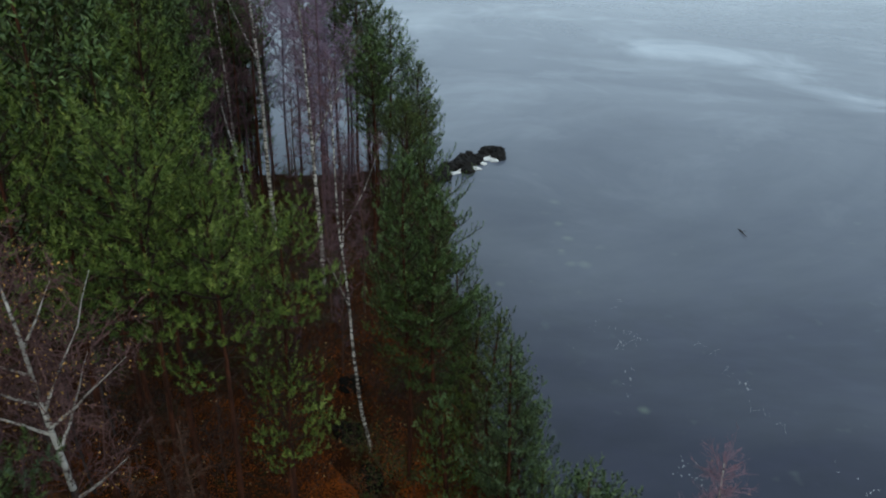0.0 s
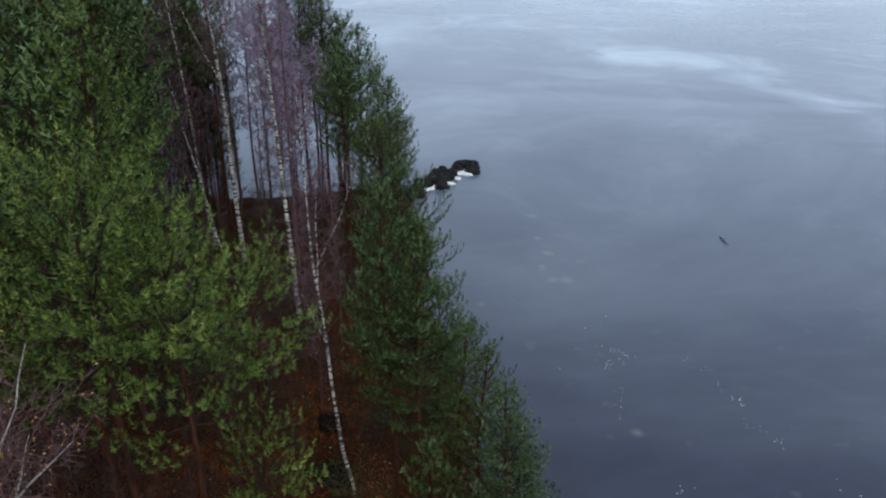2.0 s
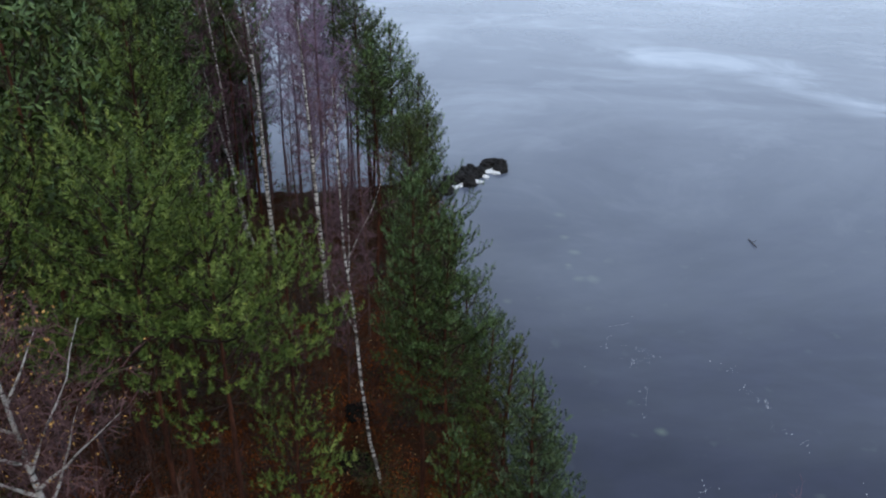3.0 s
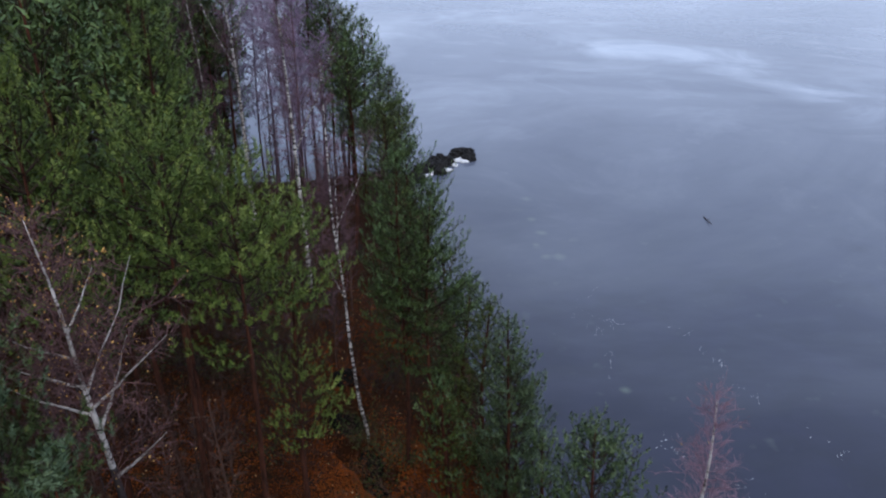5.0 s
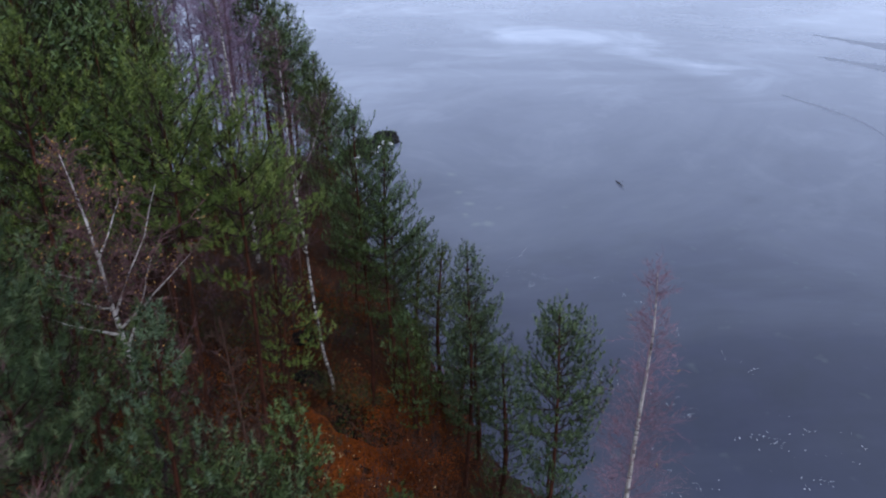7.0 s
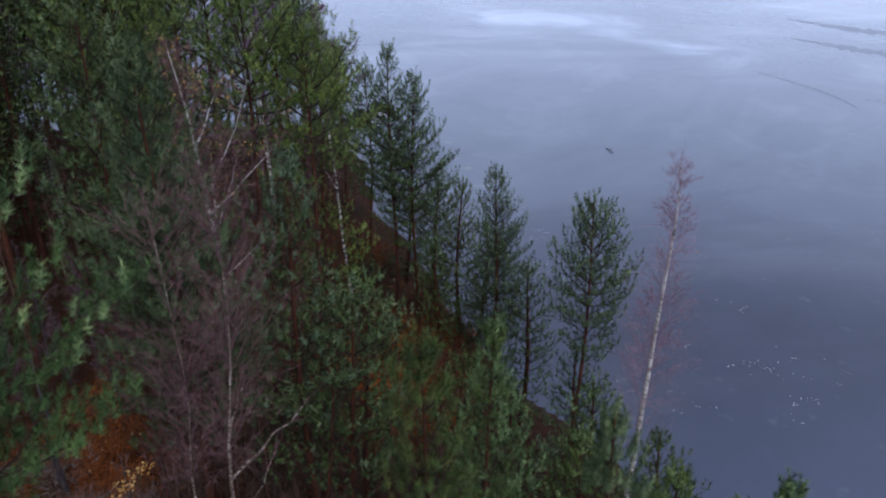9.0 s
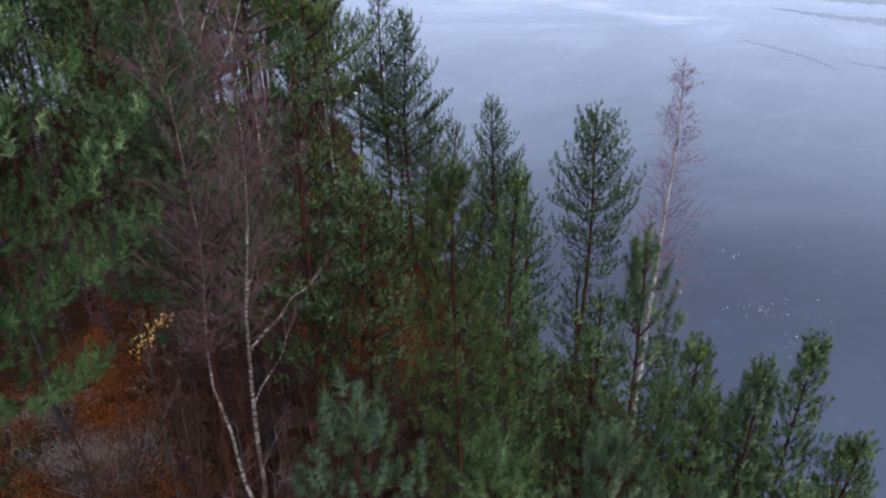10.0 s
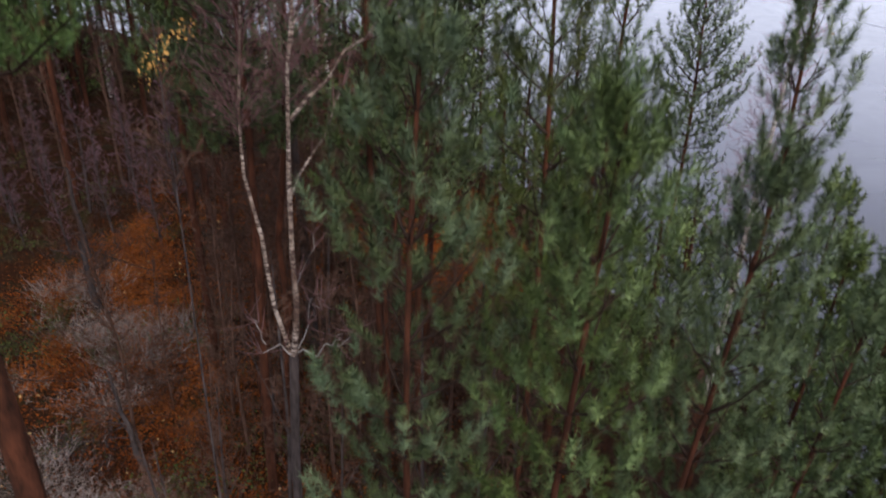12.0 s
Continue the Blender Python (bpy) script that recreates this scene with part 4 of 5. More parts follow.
set_out([birch(75, [(0, 0, -0.2), (0.1, 0, 2), (-0.1, 0.1, 4.5)], 0.03, [(0.5, 90, 60, 1.2)], 520, twig_low=0.15, bark=SHRUB_TWIG, name="birch_sapling", twig_mat=SHRUB_TWIG),
         birch(76, [(0, 0, -0.2), (-0.1, 0.1, 3), (0.15, -0.1, 6.0)], 0.04, [(0.4, 30, 60, 1.6)], 620, twig_low=0.2, bark=SHRUB_TWIG, name="birch_sapling", twig_mat=SHRUB_TWIG)],
        spread(30, 12, (-11.5, -3.5, 3.0, 17), lambda x, y: inland(x, y) > 2.0 and not (-11 < x < -2.5 and 8.6 < y < 19), 1.2), 13,
        "leafless sapling in the brown thicket", "birch sapling", "saplings of the thicket", 0.6, 1.2)


set_out([birch(77, [(0, 0, -0.2), (0.1, 0.1, 3), (-0.1, 0.1, 7.0)], 0.045, [(0.4, 60, 60, 1.8)], 480, split=1, fine=0.009, twig_mat=SHRUB_TWIG, twig_low=0.15, bark=SHRUB_TWIG, name="birch_sapling")],
        spread(54, 23, (-32, -14.5, 11, 32), lambda x, y: (west_of_gap(x, y) or x < -17) and not (x > -17.5 and 12 < y < 25), 1.6), 24, "leafless sapling in the shade of the wood", "birch sapling", "saplings in the wood", 0.6, 1.2)


set_out([birch(80, [(0, 0, -0.2), (0.1, 0.1, 3), (-0.1, 0.1, 7.2)], 0.05, [(0.4, 60, 60, 1.8), (0.55, 250, 62, 1.6)], 760, split=2, fine=0.007, twig_mat=SHRUB_TWIG, twig_low=0.2, bark=SHRUB_TWIG, name="birch_sapling")],
        [(-8.2, 6.8), (-9.0, 7.4), (-7.4, 7.6), (-8.0, 8.2), (-9.6, 6.6), (-7.0, 6.6), (-8.7, 9.0), (-7.6, 9.4), (-6.6, 8.2), (-9.9, 8.2)], 36, "tall brown leafless sapling under the pines", "birch sapling", "saplings of the thicket", 1.0, 1.25)


set_out([birch(81, [(0, 0, -0.2), (0.1, 0.1, 2), (-0.1, 0.1, 4.4)], 0.035, [(0.3, 60, 60, 1.6), (0.4, 200, 60, 1.5), (0.5, 320, 56, 1.2)], 640, split=2, twig_low=0.12, fine=0.006, bark=DARK_BARK, name="birch_sapling", twig_mat=BIRCH_TWIG)],
        spread(14, 51, (-21, -12.5, 10.8, 17), lambda x, y: x < -8.2 - 0.42 * y, 1.3), 52, "mauve-brown leafless sapling beyond the bracken", "birch sapling", "saplings in the wood", 0.7, 1.15)


set_out([birch(79, [(0, 0, -0.2), (0.1, 0.1, 2), (-0.1, 0.1, 5.0)], 0.035, [(0.3, 60, 64, 1.8), (0.4, 220, 64, 1.6)], 460, split=2, twig_low=0.1, bark=DARK_BARK, name="birch_sapling", twig_mat=SHRUB_TWIG)],
        spread(16, 29, (-9.0, -3.2, -1.0, 5.0), lambda x, y: inland(x, y) > 2 and math.hypot(x + 7.25, y - 1.0) > 0.7, 1.0), 30, "dark leafless sapling between the young pines", "birch sapling", "saplings of the thicket", 0.7, 1.15)


# ---- undergrowth ----
def bracken(seed, size=1.0, mat=None):
    """Dead bracken: arching stems with rust-brown leaflets."""
    rng = np.random.default_rng(seed)
    root, g, stems = new("dead_bracken"), Geo(), Geo()
    for _ in range(16):
        a, L = rng.uniform(0, 6.28), size * rng.uniform(0.5, 1.0)
        b = bough(rng, rng.normal(0, 0.12, 3) * [1, 1, 0], unit(np.array([math.cos(a) * 0.6, math.sin(a) * 0.6, 1.0])), L, (0.3 * math.cos(a), 0.3 * math.sin(a), -0.55), 7)
        stems.tube(b[::2], [0.008, 0.006, 0.005, 0.003], 3)
        at = np.repeat(b[2:], 13, 0) + rng.normal(0, 0.11 * size, (65, 3))
        g.leaves(at, rng.uniform(0.025, 0.058, len(at)) * size, rng, 0.3)
    tagged(part("stalk", stems.mesh("bracken_stalk", SHRUB_TWIG), root), kind="stuff")
    tagged(part("frond", g.mesh("bracken_frond", mat or BRACKEN, False), root), kind="stuff")
    return root


def brush(seed, mat, size=1.0, upright=1.0, name="brush", leafy=None, leaf_size=0.03, stems=170, leaves=0):
    """A low clump of thin stems, with or without leaves."""
    rng = np.random.default_rng(seed)
    root, g, tips, thin = new(name), Geo(), [], []
    for _ in range(stems):
        p0 = np.append(rng.normal(0, 0.32 * size, 2), -0.05)
        d = unit(np.append(rng.normal(0, 0.55, 2) + p0[:2] * 0.9, upright))
        b = bough(rng, p0, d, size * rng.uniform(0.3, 0.8), rng.normal(0, 0.12, 3), 3)
        thin += [(b[0], b[1] - b[0]), (b[1], b[2] - b[1]), (b[1], (b[2] - b[1]) * 0.7 + rng.normal(0, 0.1, 3) * size)]
        tips += [b[1], b[2], (b[1] + b[2]) / 2]
    g.blades(np.array([q for q, _ in thin]), np.array([w for _, w in thin]), np.full(len(thin), 0.013), rng)
    tagged(part("stalk", g.mesh(name + "_stalk", mat), root), kind="stuff")
    if leafy:
        tips = np.array(tips)
        at = tips[rng.integers(0, len(tips), leaves)] + rng.normal(0, 0.05 * size, (leaves, 3))
        g = Geo()
        g.leaves(at, rng.uniform(0.7, 1.3, leaves) * leaf_size, rng)
        tagged(part("leafage", g.mesh(name + "_leafage", leafy, False), root), kind="stuff")
    return root


def on_land(x, y):
    return inland(x, y) > 1.0


ferns = [bracken(101), bracken(102, 1.2), bracken(103, 0.9)]
set_out(ferns, [(-14.6, 11.1), (-14.2, 10.6), (-15.1, 11.6), (-14.9, 12.4), (-15.5, 13.2), (-15.8, 13.9), (-13.9, 9.7), (-13.4, 9.0), (-14.3, 9.2), (-12.9, 8.2), (-13.0, 9.6), (-12.6, 9.2), (-11.7, 7.0), (-11.2, 6.2), (-10.9, 5.2), (-14.4, 10.3), (-13.9, 9.6), (-14.9, 9.9), (-13.3, 8.4), (-12.2, 8.9), (-11.4, 7.6), (-15.6, 8.2), (-13.0, 6.9), (-11.8, 5.4), (-10.6, 4.6)]
        + spread(34, 14, (-16.5, -10.0, 4.2, 12.5), on_land, 0.75)
        , 16, "clump of dead rust-brown bracken", "bracken", "dead bracken on the forest floor", 0.6, 1.15)
set_out([bracken(104, 0.9, SHADE_BRACKEN), bracken(105, 1.0, SHADE_BRACKEN)], spread(40, 15, (-17, -4, 0, 34), lambda x, y: inland(x, y) > 2.2, 1.0) + spread(34, 35, (-11.5, -6.0, -1.5, 7.0), on_land, 0.7), 16,
        "clump of dead bracken, coloured dark for canopy shade", "bracken", "dead bracken on the forest floor", 0.5, 0.95)
grey_brush = [brush(111, HEATHER, 1.2, 0.5, "grey_brush", stems=260), brush(112, HEATHER, 1.0, 0.6, "grey_brush", stems=230)]
set_out(grey_brush, [(-13.9, 7.4), (-13.1, 7.3), (-12.4, 7.2), (-14.9, 7.3), (-12.7, 6.5), (-13.4, 6.8), (-12.0, 7.5), (-13.6, 7.9), (-12.4, 2.1), (-11.5, 2.3), (-12.9, 2.6), (-14.9, 9.2), (-15.6, 9.0)]
        + spread(4, 17, (-16, -10, 1, 12), on_land, 1.5), 18, "grey leafless brushwood on the forest floor", "brushwood", "grey brushwood", 0.75, 1.2)
dark_brush = [brush(114, SHRUB_TWIG, 1.3, 1.5, "brushwood", stems=150), brush(115, DARK_BARK, 1.1, 1.3, "brushwood", stems=150)]
set_out(dark_brush, spread(50, 31, (-12.5, -3.0, -3.0, 12.0), on_land, 0.85) + spread(60, 32, (-18, -3, 10, 34), lambda x, y: on_land(x, y) and not (-11 < x < -5.5 and 8.6 < y < 17.5), 1.0) + spread(40, 37, (-19, -8, 21, 45), on_land, 1.0), 33,
        "dark tangle of thin leafless brushwood", "brushwood", "dark brushwood", 0.7, 1.4)
bilberry = [brush(121, SHRUB_TWIG, 0.9, 1.0, "bilberry_bush", BILBERRY, 0.058, 90, 430), brush(122, SHRUB_TWIG, 1.1, 0.9, "bilberry_bush", BILBERRY, 0.062, 90, 430)]
set_out(bilberry, [(-15.1, 7.6), (-15.5, 8.2), (-15.2, 6.6), (-6.2, 17.9), (-6.7, 18.6), (-7.3, 19.3), (-5.6, 17.3), (-6.4, 17.7), (-6.0, 17.3), (-8.9, 20.4), (-8.5, 20.9), (-6.8, 18.2), (-9.6, 2.9), (-10.4, 3.3), (-9.0, 2.2), (-10.9, 1.9)] + spread(14, 27, (-9.5, -3.0, -2.5, 5.5), on_land, 0.8)
        + spread(90, 19, (-24, -3, -1, 44), on_land, 0.9), 20, "low dark green bilberry bush", "bilberry bush", "bilberry bushes", 0.7, 1.4)
rusty = [brush(131, SHRUB_TWIG, 1.3, 1.4, "rust_leaved_bush", RUST_LEAF, 0.06, 110, 900), brush(132, SHRUB_TWIG, 1.0, 1.4, "rust_leaved_bush", BRACKEN, 0.05, 110, 500)]
set_out(rusty, [(-14.5, 11.3), (-15.0, 12.0), (-4.1, 19.4), (-14.1, 11.1), (-3.6, 18.6), (-12.9, 45.2), (-4.4, 20.4), (-11.6, 43.6), (-5.2, 22.0), (-3.0, 17.0), (-4.8, 17.2), (-7.2, 25.4)]
        + spread(12, 21, (-11, -3, 14, 32), on_land, 1.4), 22, "bush with rust-coloured leaves on the bank", "bush", "rust-leaved bushes", 0.7, 1.3)

# leaf litter and dry grass, too fine to count
rng = np.random.default_rng(141)


def strewn(n, box, seed):
    r = np.random.default_rng(seed)
    x, y = r.uniform(box[0], box[1], n), r.uniform(box[2], box[3], n)
    k = inland(x, y) > 0.6
    return np.column_stack([x[k], y[k], height(x[k], y[k])])


drifts = [(-7.0, 15.2, 1.5, 2.1, 20000), (-4.9, 15.6, 1.2, 1.9, 14000), (-6.2, 16.0, 1.6, 1.8, 14000), (-12.6, 7.8, 2.2, 2.4, 20000), (-9.6, 2.6, 1.8, 2.0, 8000), (-11.0, 24.0, 1.6, 2.6, 5000), (-9.6, 12.4, 1.6, 1.8, 9000), (-13.2, 17.8, 1.8, 2.0, 12000)]
heaps = np.concatenate([np.column_stack([rng.normal(x, a, n), rng.normal(y, c, n)]) for x, y, a, c, n in drifts])
heaps = heaps[(inland(heaps[:, 0], heaps[:, 1]) > 0.6) & np.all([np.hypot(heaps[:, 0] - x, heaps[:, 1] - y) > r * 1.05 for x, y, r, _ in HOLLOW], axis=0)]
at = np.concatenate([strewn(16000, (-17, -2, 0, 34), 142), np.column_stack([heaps, height(heaps[:, 0], heaps[:, 1])])])
g = Geo()
g.leaves(at + [0, 0, 0.03], rng.uniform(0.035, 0.080, len(at)), rng, 0.45)
tagged(new("leaf_litter", g.mesh("leaf_litter", RUST_LEAF, False)), "rust-brown fallen leaves strewn over the forest floor", "leaf litter", kind="stuff")
at = strewn(900, (-15, -3, 0, 30), 143)
near = np.array([(-7.3, 15.3), (-6.7, 14.8), (-7.6, 15.8), (-14.3, 10.2), (-6.0, 14.0)])
more = np.repeat(near, 30, 0) + rng.normal(0, 0.6, (150, 2))
at = np.concatenate([at, np.column_stack([more, height(more[:, 0], more[:, 1]) + rng.uniform(0, 0.4, 150)])])
g = Geo()
g.leaves(at + [0, 0, 0.05], rng.uniform(0.05, 0.10, len(at)), rng, 0.4)
tagged(new("pale_leaf_litter", g.mesh("pale_leaf_litter", PALE_LEAF, False)), "pale yellow fallen leaves on the forest floor", "leaf litter", kind="stuff")
at = strewn(26000, (-22, -1, -2, 46), 144)
d = unit(np.column_stack([rng.normal(0, 0.6, (len(at), 2)), np.ones(len(at))])) * rng.uniform(0.12, 0.38, (len(at), 1))
g = Geo()
g.blades(at - [0, 0, 0.03], d, np.full(len(at), 0.018), rng)
tagged(new("dry_grass", g.mesh("dry_grass", DRY_GRASS, False)), "thin brown dry grass on the forest floor", "grass", kind="stuff")


def snag(seed, points, r, label, bark=None):
    """A dead dark trunk with broken side stubs."""
    rng = np.random.default_rng(seed)
    x, y, z = points[0]
    p = np.array(points, float) - [x, y, z]
    root, g = new("dead_tree"), Geo()
    line = bough(rng, p[0], unit(p[-1]), float(np.linalg.norm(p[-1])), (0.05, 0, 0), 9)
    g.tube(line, r * np.linspace(1, 0.35, 9), 8)
    part("bole", g.mesh("dead_bole", bark or DARK_BARK), root)
    for _ in range(6):
        g = Geo()
        q, a = line[rng.integers(3, 9)], rng.uniform(0, 6.28)
        g.tube(bough(rng, q, unit(np.array([math.cos(a), math.sin(a), 0.3])), rng.uniform(0.3, 0.9), (0, 0, 0.1), 5), np.linspace(0.018, 0.006, 5), 4)
        part("stub", g.mesh("dead_stub", bark or DARK_BARK), root)
    root.matrix_basis = Matrix.Translation((x, y, stand(x, y) - 0.15))
    return tagged(root, label, "dead tree", "dead trees")


snag(151, [(-14.4, 8.5, 4.2), (-14.8, 8.7, 6.4)], 0.12, "dark dead trunk standing in rust bracken")
snag(152, [(-11.1, 3.6, 4.1), (-11.75, 3.9, 6.4)], 0.07, "dark dead trunk among grey brushwood")
snag(154, [(-8.5, 4.75, 4.0), (-8.45, 4.75, 14.2)], 0.092, "tall dark red-brown dead trunk behind the forked birch", PINE_BARK)
snag(156, [(-9.45, 6.0, 4.0), (-9.5, 6.1, 10.6)], 0.080, "dark red-brown dead trunk rising from rust litter", PINE_BARK)
snag(157, [(-6.4, 3.75, 4.0), (-6.4, 3.8, 12.4)], 0.060, "thin dark dead trunk among young pines", PINE_BARK)
snag(153, [(-15.9, 10.9, 4.2), (-16.2, 11.0, 7.2)], 0.09, "dark dead trunk standing in the wood")

# a last spray of yellow leaves on a thin birch
b = birch(161, [(0, 0, -0.2), (0.0, 0.1, 4.5), (0.1, 0.0, 9.9)], 0.013, [], 160, twig_low=0.75, bark=DARK_BARK, name="birch_sapling", twig_mat=SHRUB_TWIG)
g = Geo()
t = rng.uniform(0, 1, 130)[:, None]
g.leaves(np.array([-0.05, -0.10, 12.50 - stand(-7.95, -0.1)]) + t * np.array([0.48, 0.05, 0.55]) + rng.normal(0, 0.05, (130, 3)), rng.uniform(0.026, 0.048, 130), rng)
tagged(part("leafage", g.mesh("spray_leafage", YELLOW_LEAF, False), b, "last yellow leaves"), kind="stuff")
tagged(place(b, -7.95, -0.1), "thin birch with a last spray of yellow leaves", "birch sapling")


# ---- on the ice ----
def boulder(seed, size, name="rock", mat=None, crag=1.0):
    """A cracked boulder with a broken outline."""
    bm = bmesh.new()
    bmesh.ops.create_icosphere(bm, subdivisions=4, radius=1.0)
    off = Vector((seed * 3.1, seed * 1.7, seed))
    for v in bm.verts:
        c = v.co.copy()
        crack = 1 - 2 * abs(noise.noise(c * 2.1 + off * 1.3))
        k = 1 + 0.38 * noise.noise(c * 1.5 + off) + 0.24 * crag * crack + 0.16 * crag * noise.noise(c * 5.5 + off)
        v.co = Vector((c.x * size[0], c.y * size[1], max(c.z, -0.4) * size[2])) * k
    me = bpy.data.meshes.new(name)
    bm.to_mesh(me)
    bm.free()
    me.polygons.foreach_set("use_smooth", np.zeros(len(me.polygons), bool))
    me.materials.append(mat or ROCK)
    return new(name, me)


ROCKS = [(-12.3, 51.6, 0.7, 0.5, 0.34, 20), (-11.4, 52.1, 0.8, 0.5, 0.5, 40), (-10.8, 53.3, 0.6, 0.5, 0.45, 80), (-9.9, 55.6, 0.9, 0.5, 0.42, 15), (-9.3, 54.7, 0.6, 0.45, 0.4, 60), (-9.5, 55.2, 0.5, 0.4, 0.5, 110),
         (-11.0, 51.2, 0.45, 0.4, 0.35, 10), (-11.7, 53.2, 0.6, 0.45, 0.4, 130), (-12.6, 50.2, 0.6, 0.5, 0.4, 70), (-11.6, 54.6, 0.3, 0.25, 0.22, 0), (-12.9, 48.6, 0.7, 0.5, 0.45, 100),
         (-10.5, 54.6, 0.45, 0.35, 0.34, 30), (-10.9, 52.5, 0.4, 0.3, 0.4, 75), (-12.0, 52.5, 0.4, 0.35, 0.3, 10), (-12.2, 49.4, 0.45, 0.4, 0.3, 45), (-10.3, 55.4, 0.35, 0.3, 0.36, 150)]
for k, (x, y, a, c, h, turn) in enumerate(ROCKS):
    ob = boulder(k + 1.3, (a, c, h))
    ob.matrix_basis = pose(x, y, 0.08, 0, 0, turn)
    tagged(ob, "dark wet boulder frozen into the lake ice", "rock", "boulders off the headland")
for k, (x, y, a, c, turn) in enumerate([(-9.95, 54.35, 0.7, 0.38, 50), (-9.55, 54.0, 0.35, 0.22, 10), (-10.7, 51.9, 0.55, 0.2, 20), (-11.6, 50.9, 0.5, 0.16, 60), (-12.1, 50.5, 0.3, 0.18, 120), (-10.2, 53.1, 0.3, 0.2, 0), (-12.9, 49.7, 0.4, 0.15, 80)]):
    ob = boulder(k + 21.7, (a, c, 0.12), "snow_patch", SNOW, 0.5)
    ob.matrix_basis = pose(x, y, 0.04, 0, 0, turn)
    tagged(ob, "patch of white snow lying between dark boulders", "snow", "snow patches between the boulders")

# near-black lumps stand in for the deep shade on the bank
SHADE_BLACK = plain_noise("black_shade_lump", (0.002, 0.002, 0.002), (0.012, 0.009, 0.006), 2.0, 0.9, 0.8)
for k, (x, y, a, c, h, turn) in enumerate([(-6.3, 17.5, 0.7, 0.5, 0.30, 30), (-5.8, 17.0, 0.6, 0.4, 0.25, 70), (-6.9, 18.2, 0.7, 0.4, 0.3, 130), (-7.4, 18.9, 0.6, 0.4, 0.28, 120), (-8.6, 20.2, 0.7, 0.5, 0.4, 50), (-9.1, 20.9, 0.6, 0.45, 0.36, 0), (-9.4, 22.4, 0.5, 0.4, 0.3, 20)]):
    ob = boulder(k + 31.3, (a, c, h), "boulder", SHADE_BLACK)
    ob.matrix_basis = pose(x, y, stand(x, y) + 0.05, 0, 0, turn)
    tagged(ob, "black lump added as the deep shade under the shore pines", "boulder", "dark boulders on the bank")

g = Geo()
rng = np.random.default_rng(171)
g.tube(bough(rng, np.array([-0.55, 0.35, 0.03]), unit(np.array([1.0, -0.75, 0.05])), 1.35, (0, 0, 0.05), 8), [0.024, 0.036, 0.034, 0.03, 0.026, 0.022, 0.016, 0.010], 6)
stick = new("driftwood_branch")
part("shaft", g.mesh("driftwood_shaft", DARK_BARK), stick)
for s, w in ((0.35, (0.5, 0.3, 0.35)), (0.6, (0.6, -0.9, 0.4))):
    g = Geo()
    g.tube(bough(rng, np.array([-0.55 + 1.08 * s, 0.35 - 0.8 * s, 0.06]), unit(np.array(w)), 0.3, (0, 0, 0), 4), [0.02, 0.016, 0.012, 0.008], 5)
    part("twig", g.mesh("driftwood_twig", DARK_BARK), stick)
stick.matrix_basis = pose(7.63, 46.35, 0.0, 0, 0, -37)
tagged(stick, "dark driftwood branch frozen on the lake ice", "branch")


def flakes(spots, seed, each, reach, size):
    """Small flat flecks of frost lying on the ice."""
    r, g = np.random.default_rng(seed), Geo()
    for x, y in spots:
        for _ in range(int(r.integers(each[0], each[1]))):
            a = np.linspace(0, 2 * np.pi, 7)[:-1]
            c, s = np.array([x, y]) + r.normal(0, reach, 2), r.uniform(*size)
            q = s * r.uniform(0.55, 1.0, 6)
            ring = np.column_stack([c[0] + q * np.cos(a) * 1.3, c[1] + q * np.sin(a) * 0.9, np.full(6, 0.006)])
            v = np.vstack([ring, [[c[0], c[1], 0.006 + 0.25 * s]]])
            g.v.append(v)
            g.t.append(np.array([[k, (k + 1) % 6, 6] for k in range(6)]) + g.n)
            g.n += 7
    return g


def trail(points, n, seed, wobble=0.25):
    r = np.random.default_rng(seed)
    p = np.array(points, float)
    u = np.sort(r.uniform(0, len(p) - 1, n))
    return [(float(np.interp(k, np.arange(len(p)), p[:, 0]) + r.normal(0, wobble)), float(np.interp(k, np.arange(len(p)), p[:, 1]) + r.normal(0, wobble))) for k in u]


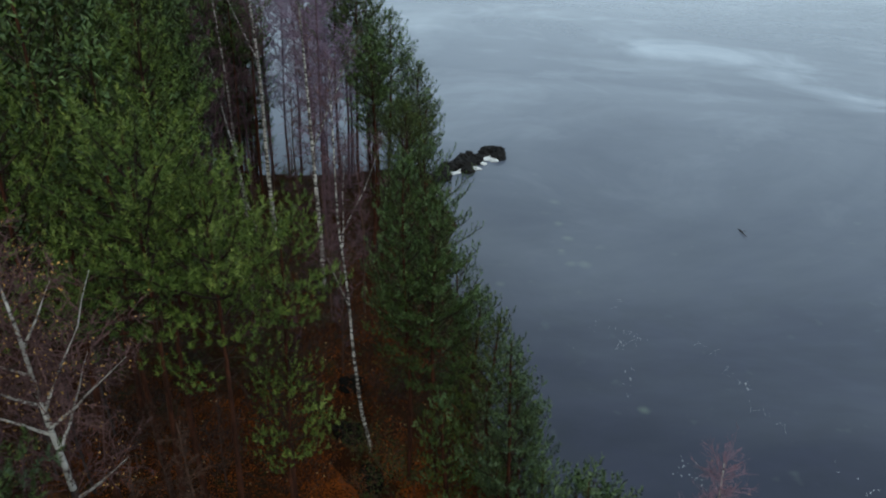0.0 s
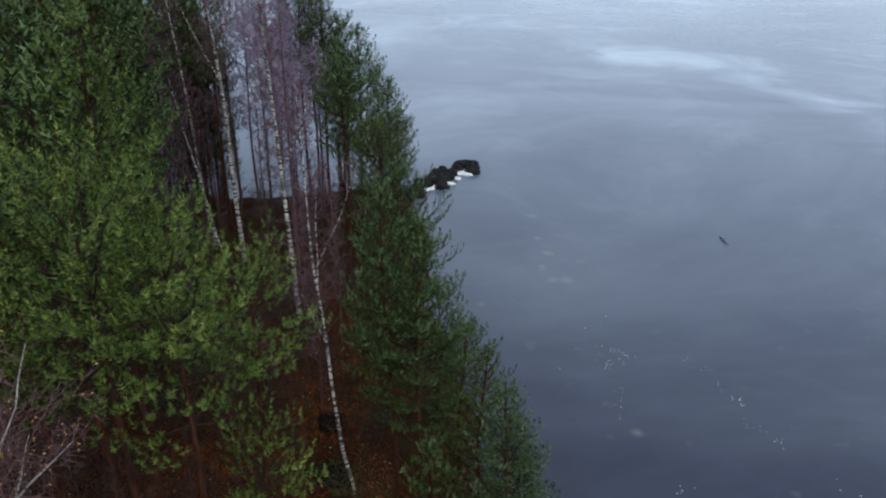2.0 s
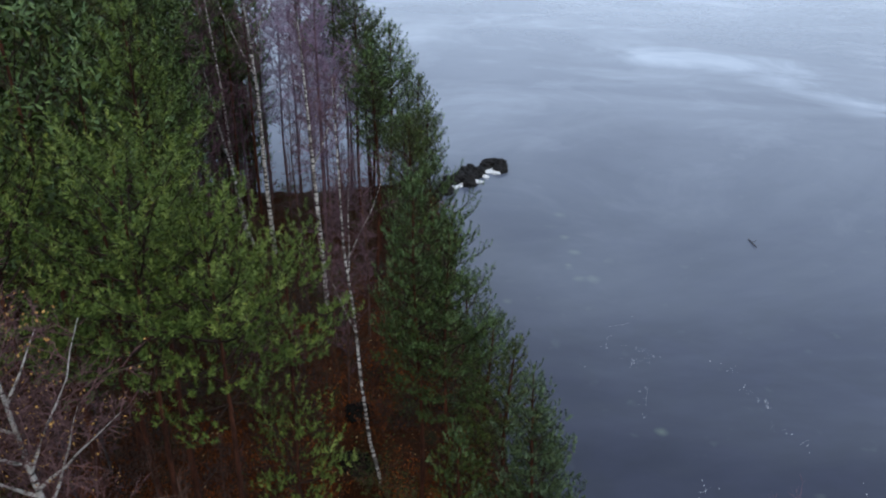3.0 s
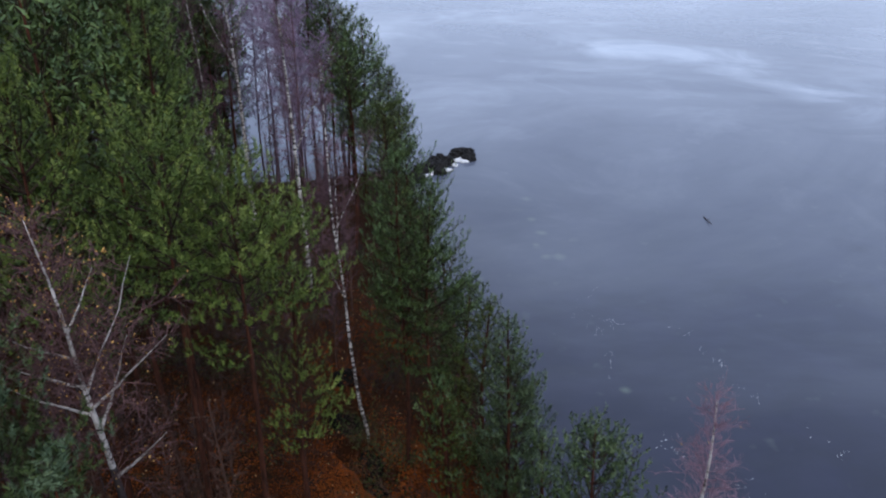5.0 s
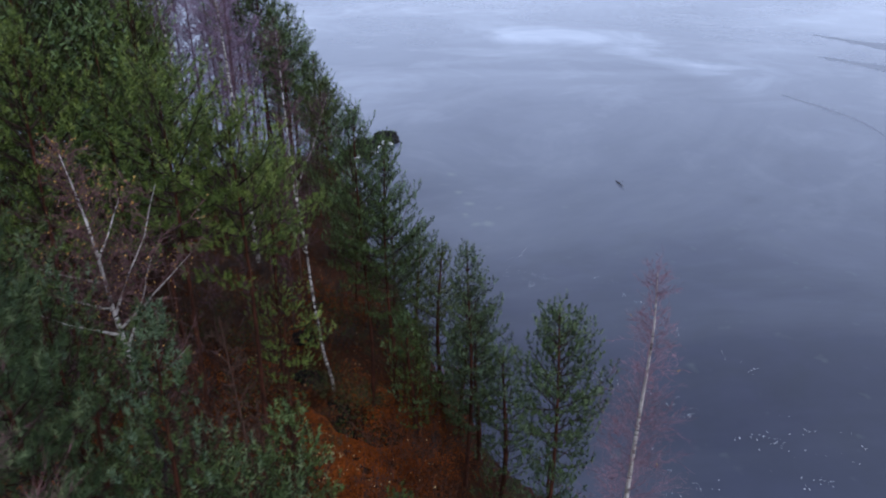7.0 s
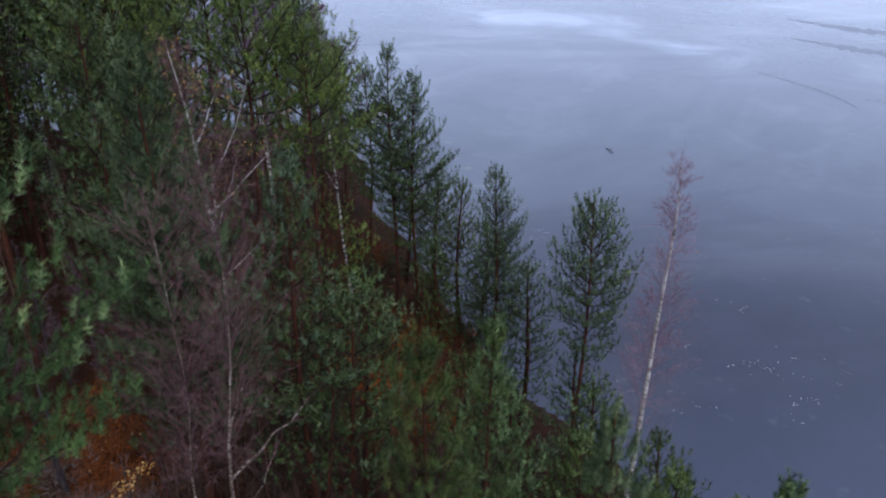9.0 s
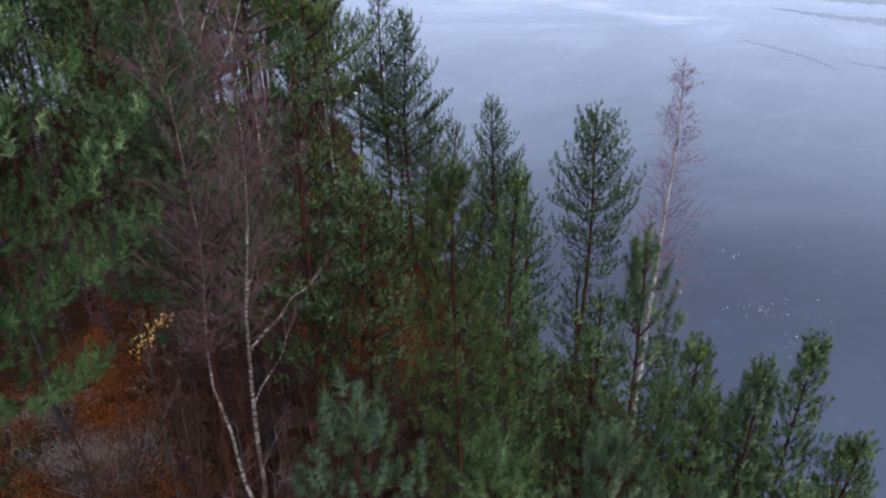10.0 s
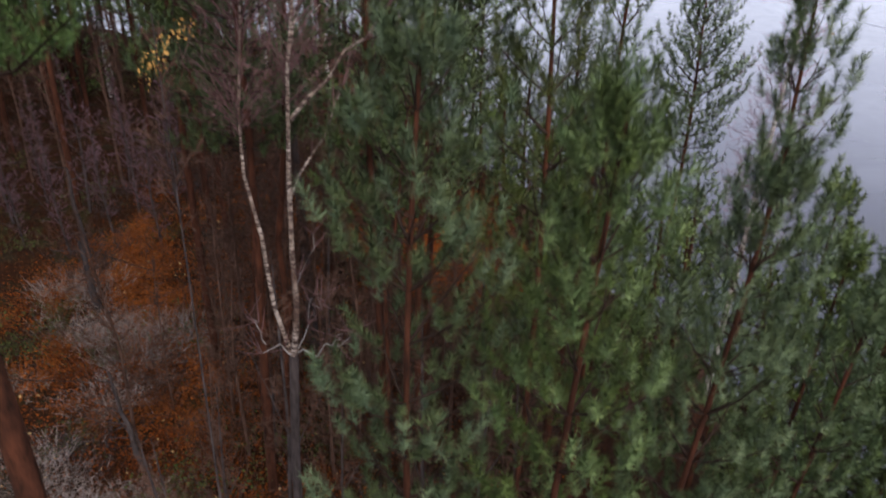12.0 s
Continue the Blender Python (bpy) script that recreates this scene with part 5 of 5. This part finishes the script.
spots = trail([(4.2, 33.3), (5.0, 32.5), (5.7, 30.8), (6.3, 30.1), (6.0, 28.8), (7.0, 28.4), (7.5, 27.7)], 26, 1, 0.12)
spots += trail([(0.6, 33.2), (1.7, 32.9), (0.7, 31.8), (2.1, 31.9)], 16, 2, 0.15) + trail([(1.4, 29.9), (1.3, 29.2), (0.9, 27.6)], 6, 3, 0.1)
spots += trail([(2.8, 24.7), (3.7, 24.4), (3.2, 23.8), (5.0, 23.1), (5.9, 22.2), (6.7, 21.4)], 34, 4, 0.22)
spots += trail([(4.2, 18.8), (6.4, 17.5), (8.4, 20.0), (9.4, 20.4), (11.1, 21.3), (13.2, 20.5), (12.0, 18.6), (9.4, 17.6), (10.1, 17.3)], 40, 5, 0.7)
spots += trail([(-1.8, 31.5), (-1.0, 30.8), (0.5, 36.2), (-0.5, 34.8), (0.0, 32.2)], 12, 6, 0.3) + trail([(8.8, 26.2), (10.5, 24.6)], 6, 7, 0.3)
tagged(new("frost_flecks", flakes(spots, 8, (1, 4), 0.13, (0.010, 0.030)).mesh("frost_flecks", FROST, False)), "white frost flecks and bubbles strewn over dark ice", "frost", kind="stuff")

def ragged_strip(points, widths, seed, name, mat, z=0.005):
    """A flat strip with torn edges along a line on the ice."""
    r = np.random.default_rng(seed)
    p, u = np.array(points, float), np.linspace(0, len(points) - 1, 60)
    c = np.column_stack([np.interp(u, np.arange(len(p)), p[:, k]) for k in (0, 1)])
    w = np.interp(u, np.arange(len(p)), widths)
    d = unit(np.gradient(c, axis=0))
    s = np.column_stack([-d[:, 1], d[:, 0]])
    a, b = c + s * (w * r.uniform(0.3, 1.0, 60))[:, None], c - s * (w * r.uniform(0.3, 1.0, 60))[:, None]
    g = Geo()
    g.v.append(np.column_stack([np.vstack([a, b]), np.full(120, z)]))
    k = np.arange(59)
    g.q.append(np.stack([k, k + 60, k + 61, k + 1], -1))
    return g.mesh(name, mat)


DARK_STREAK = plain_noise("dark_streak_ice", (0.095, 0.112, 0.155), (0.145, 0.165, 0.215), 0.4, 0.28, 0.05)
for k, (pts, w) in enumerate([([(36, 86), (41, 80.5), (47, 77), (56, 76), (70, 80)], [0.3, 1.8, 3.2, 3.6, 1.0]),
                              ([(40, 98), (46, 91), (53, 88), (64, 90), (80, 98)], [0.4, 2.2, 4.5, 5.0, 1.5]),
                              ([(26.5, 70), (28.5, 66.5), (30.5, 62), (31, 58)], [0.1, 0.5, 0.5, 0.1]), ([(33, 61), (35.5, 58.5), (38, 57.5), (42, 58)], [0.1, 0.6, 0.8, 0.2])]):
    tagged(new("dark_ice_streak", ragged_strip(pts, w, 190 + k, "dark_ice_streak", DARK_STREAK)), "dark ragged streak on the lake ice", "ice streak", "wet streaks on the ice")
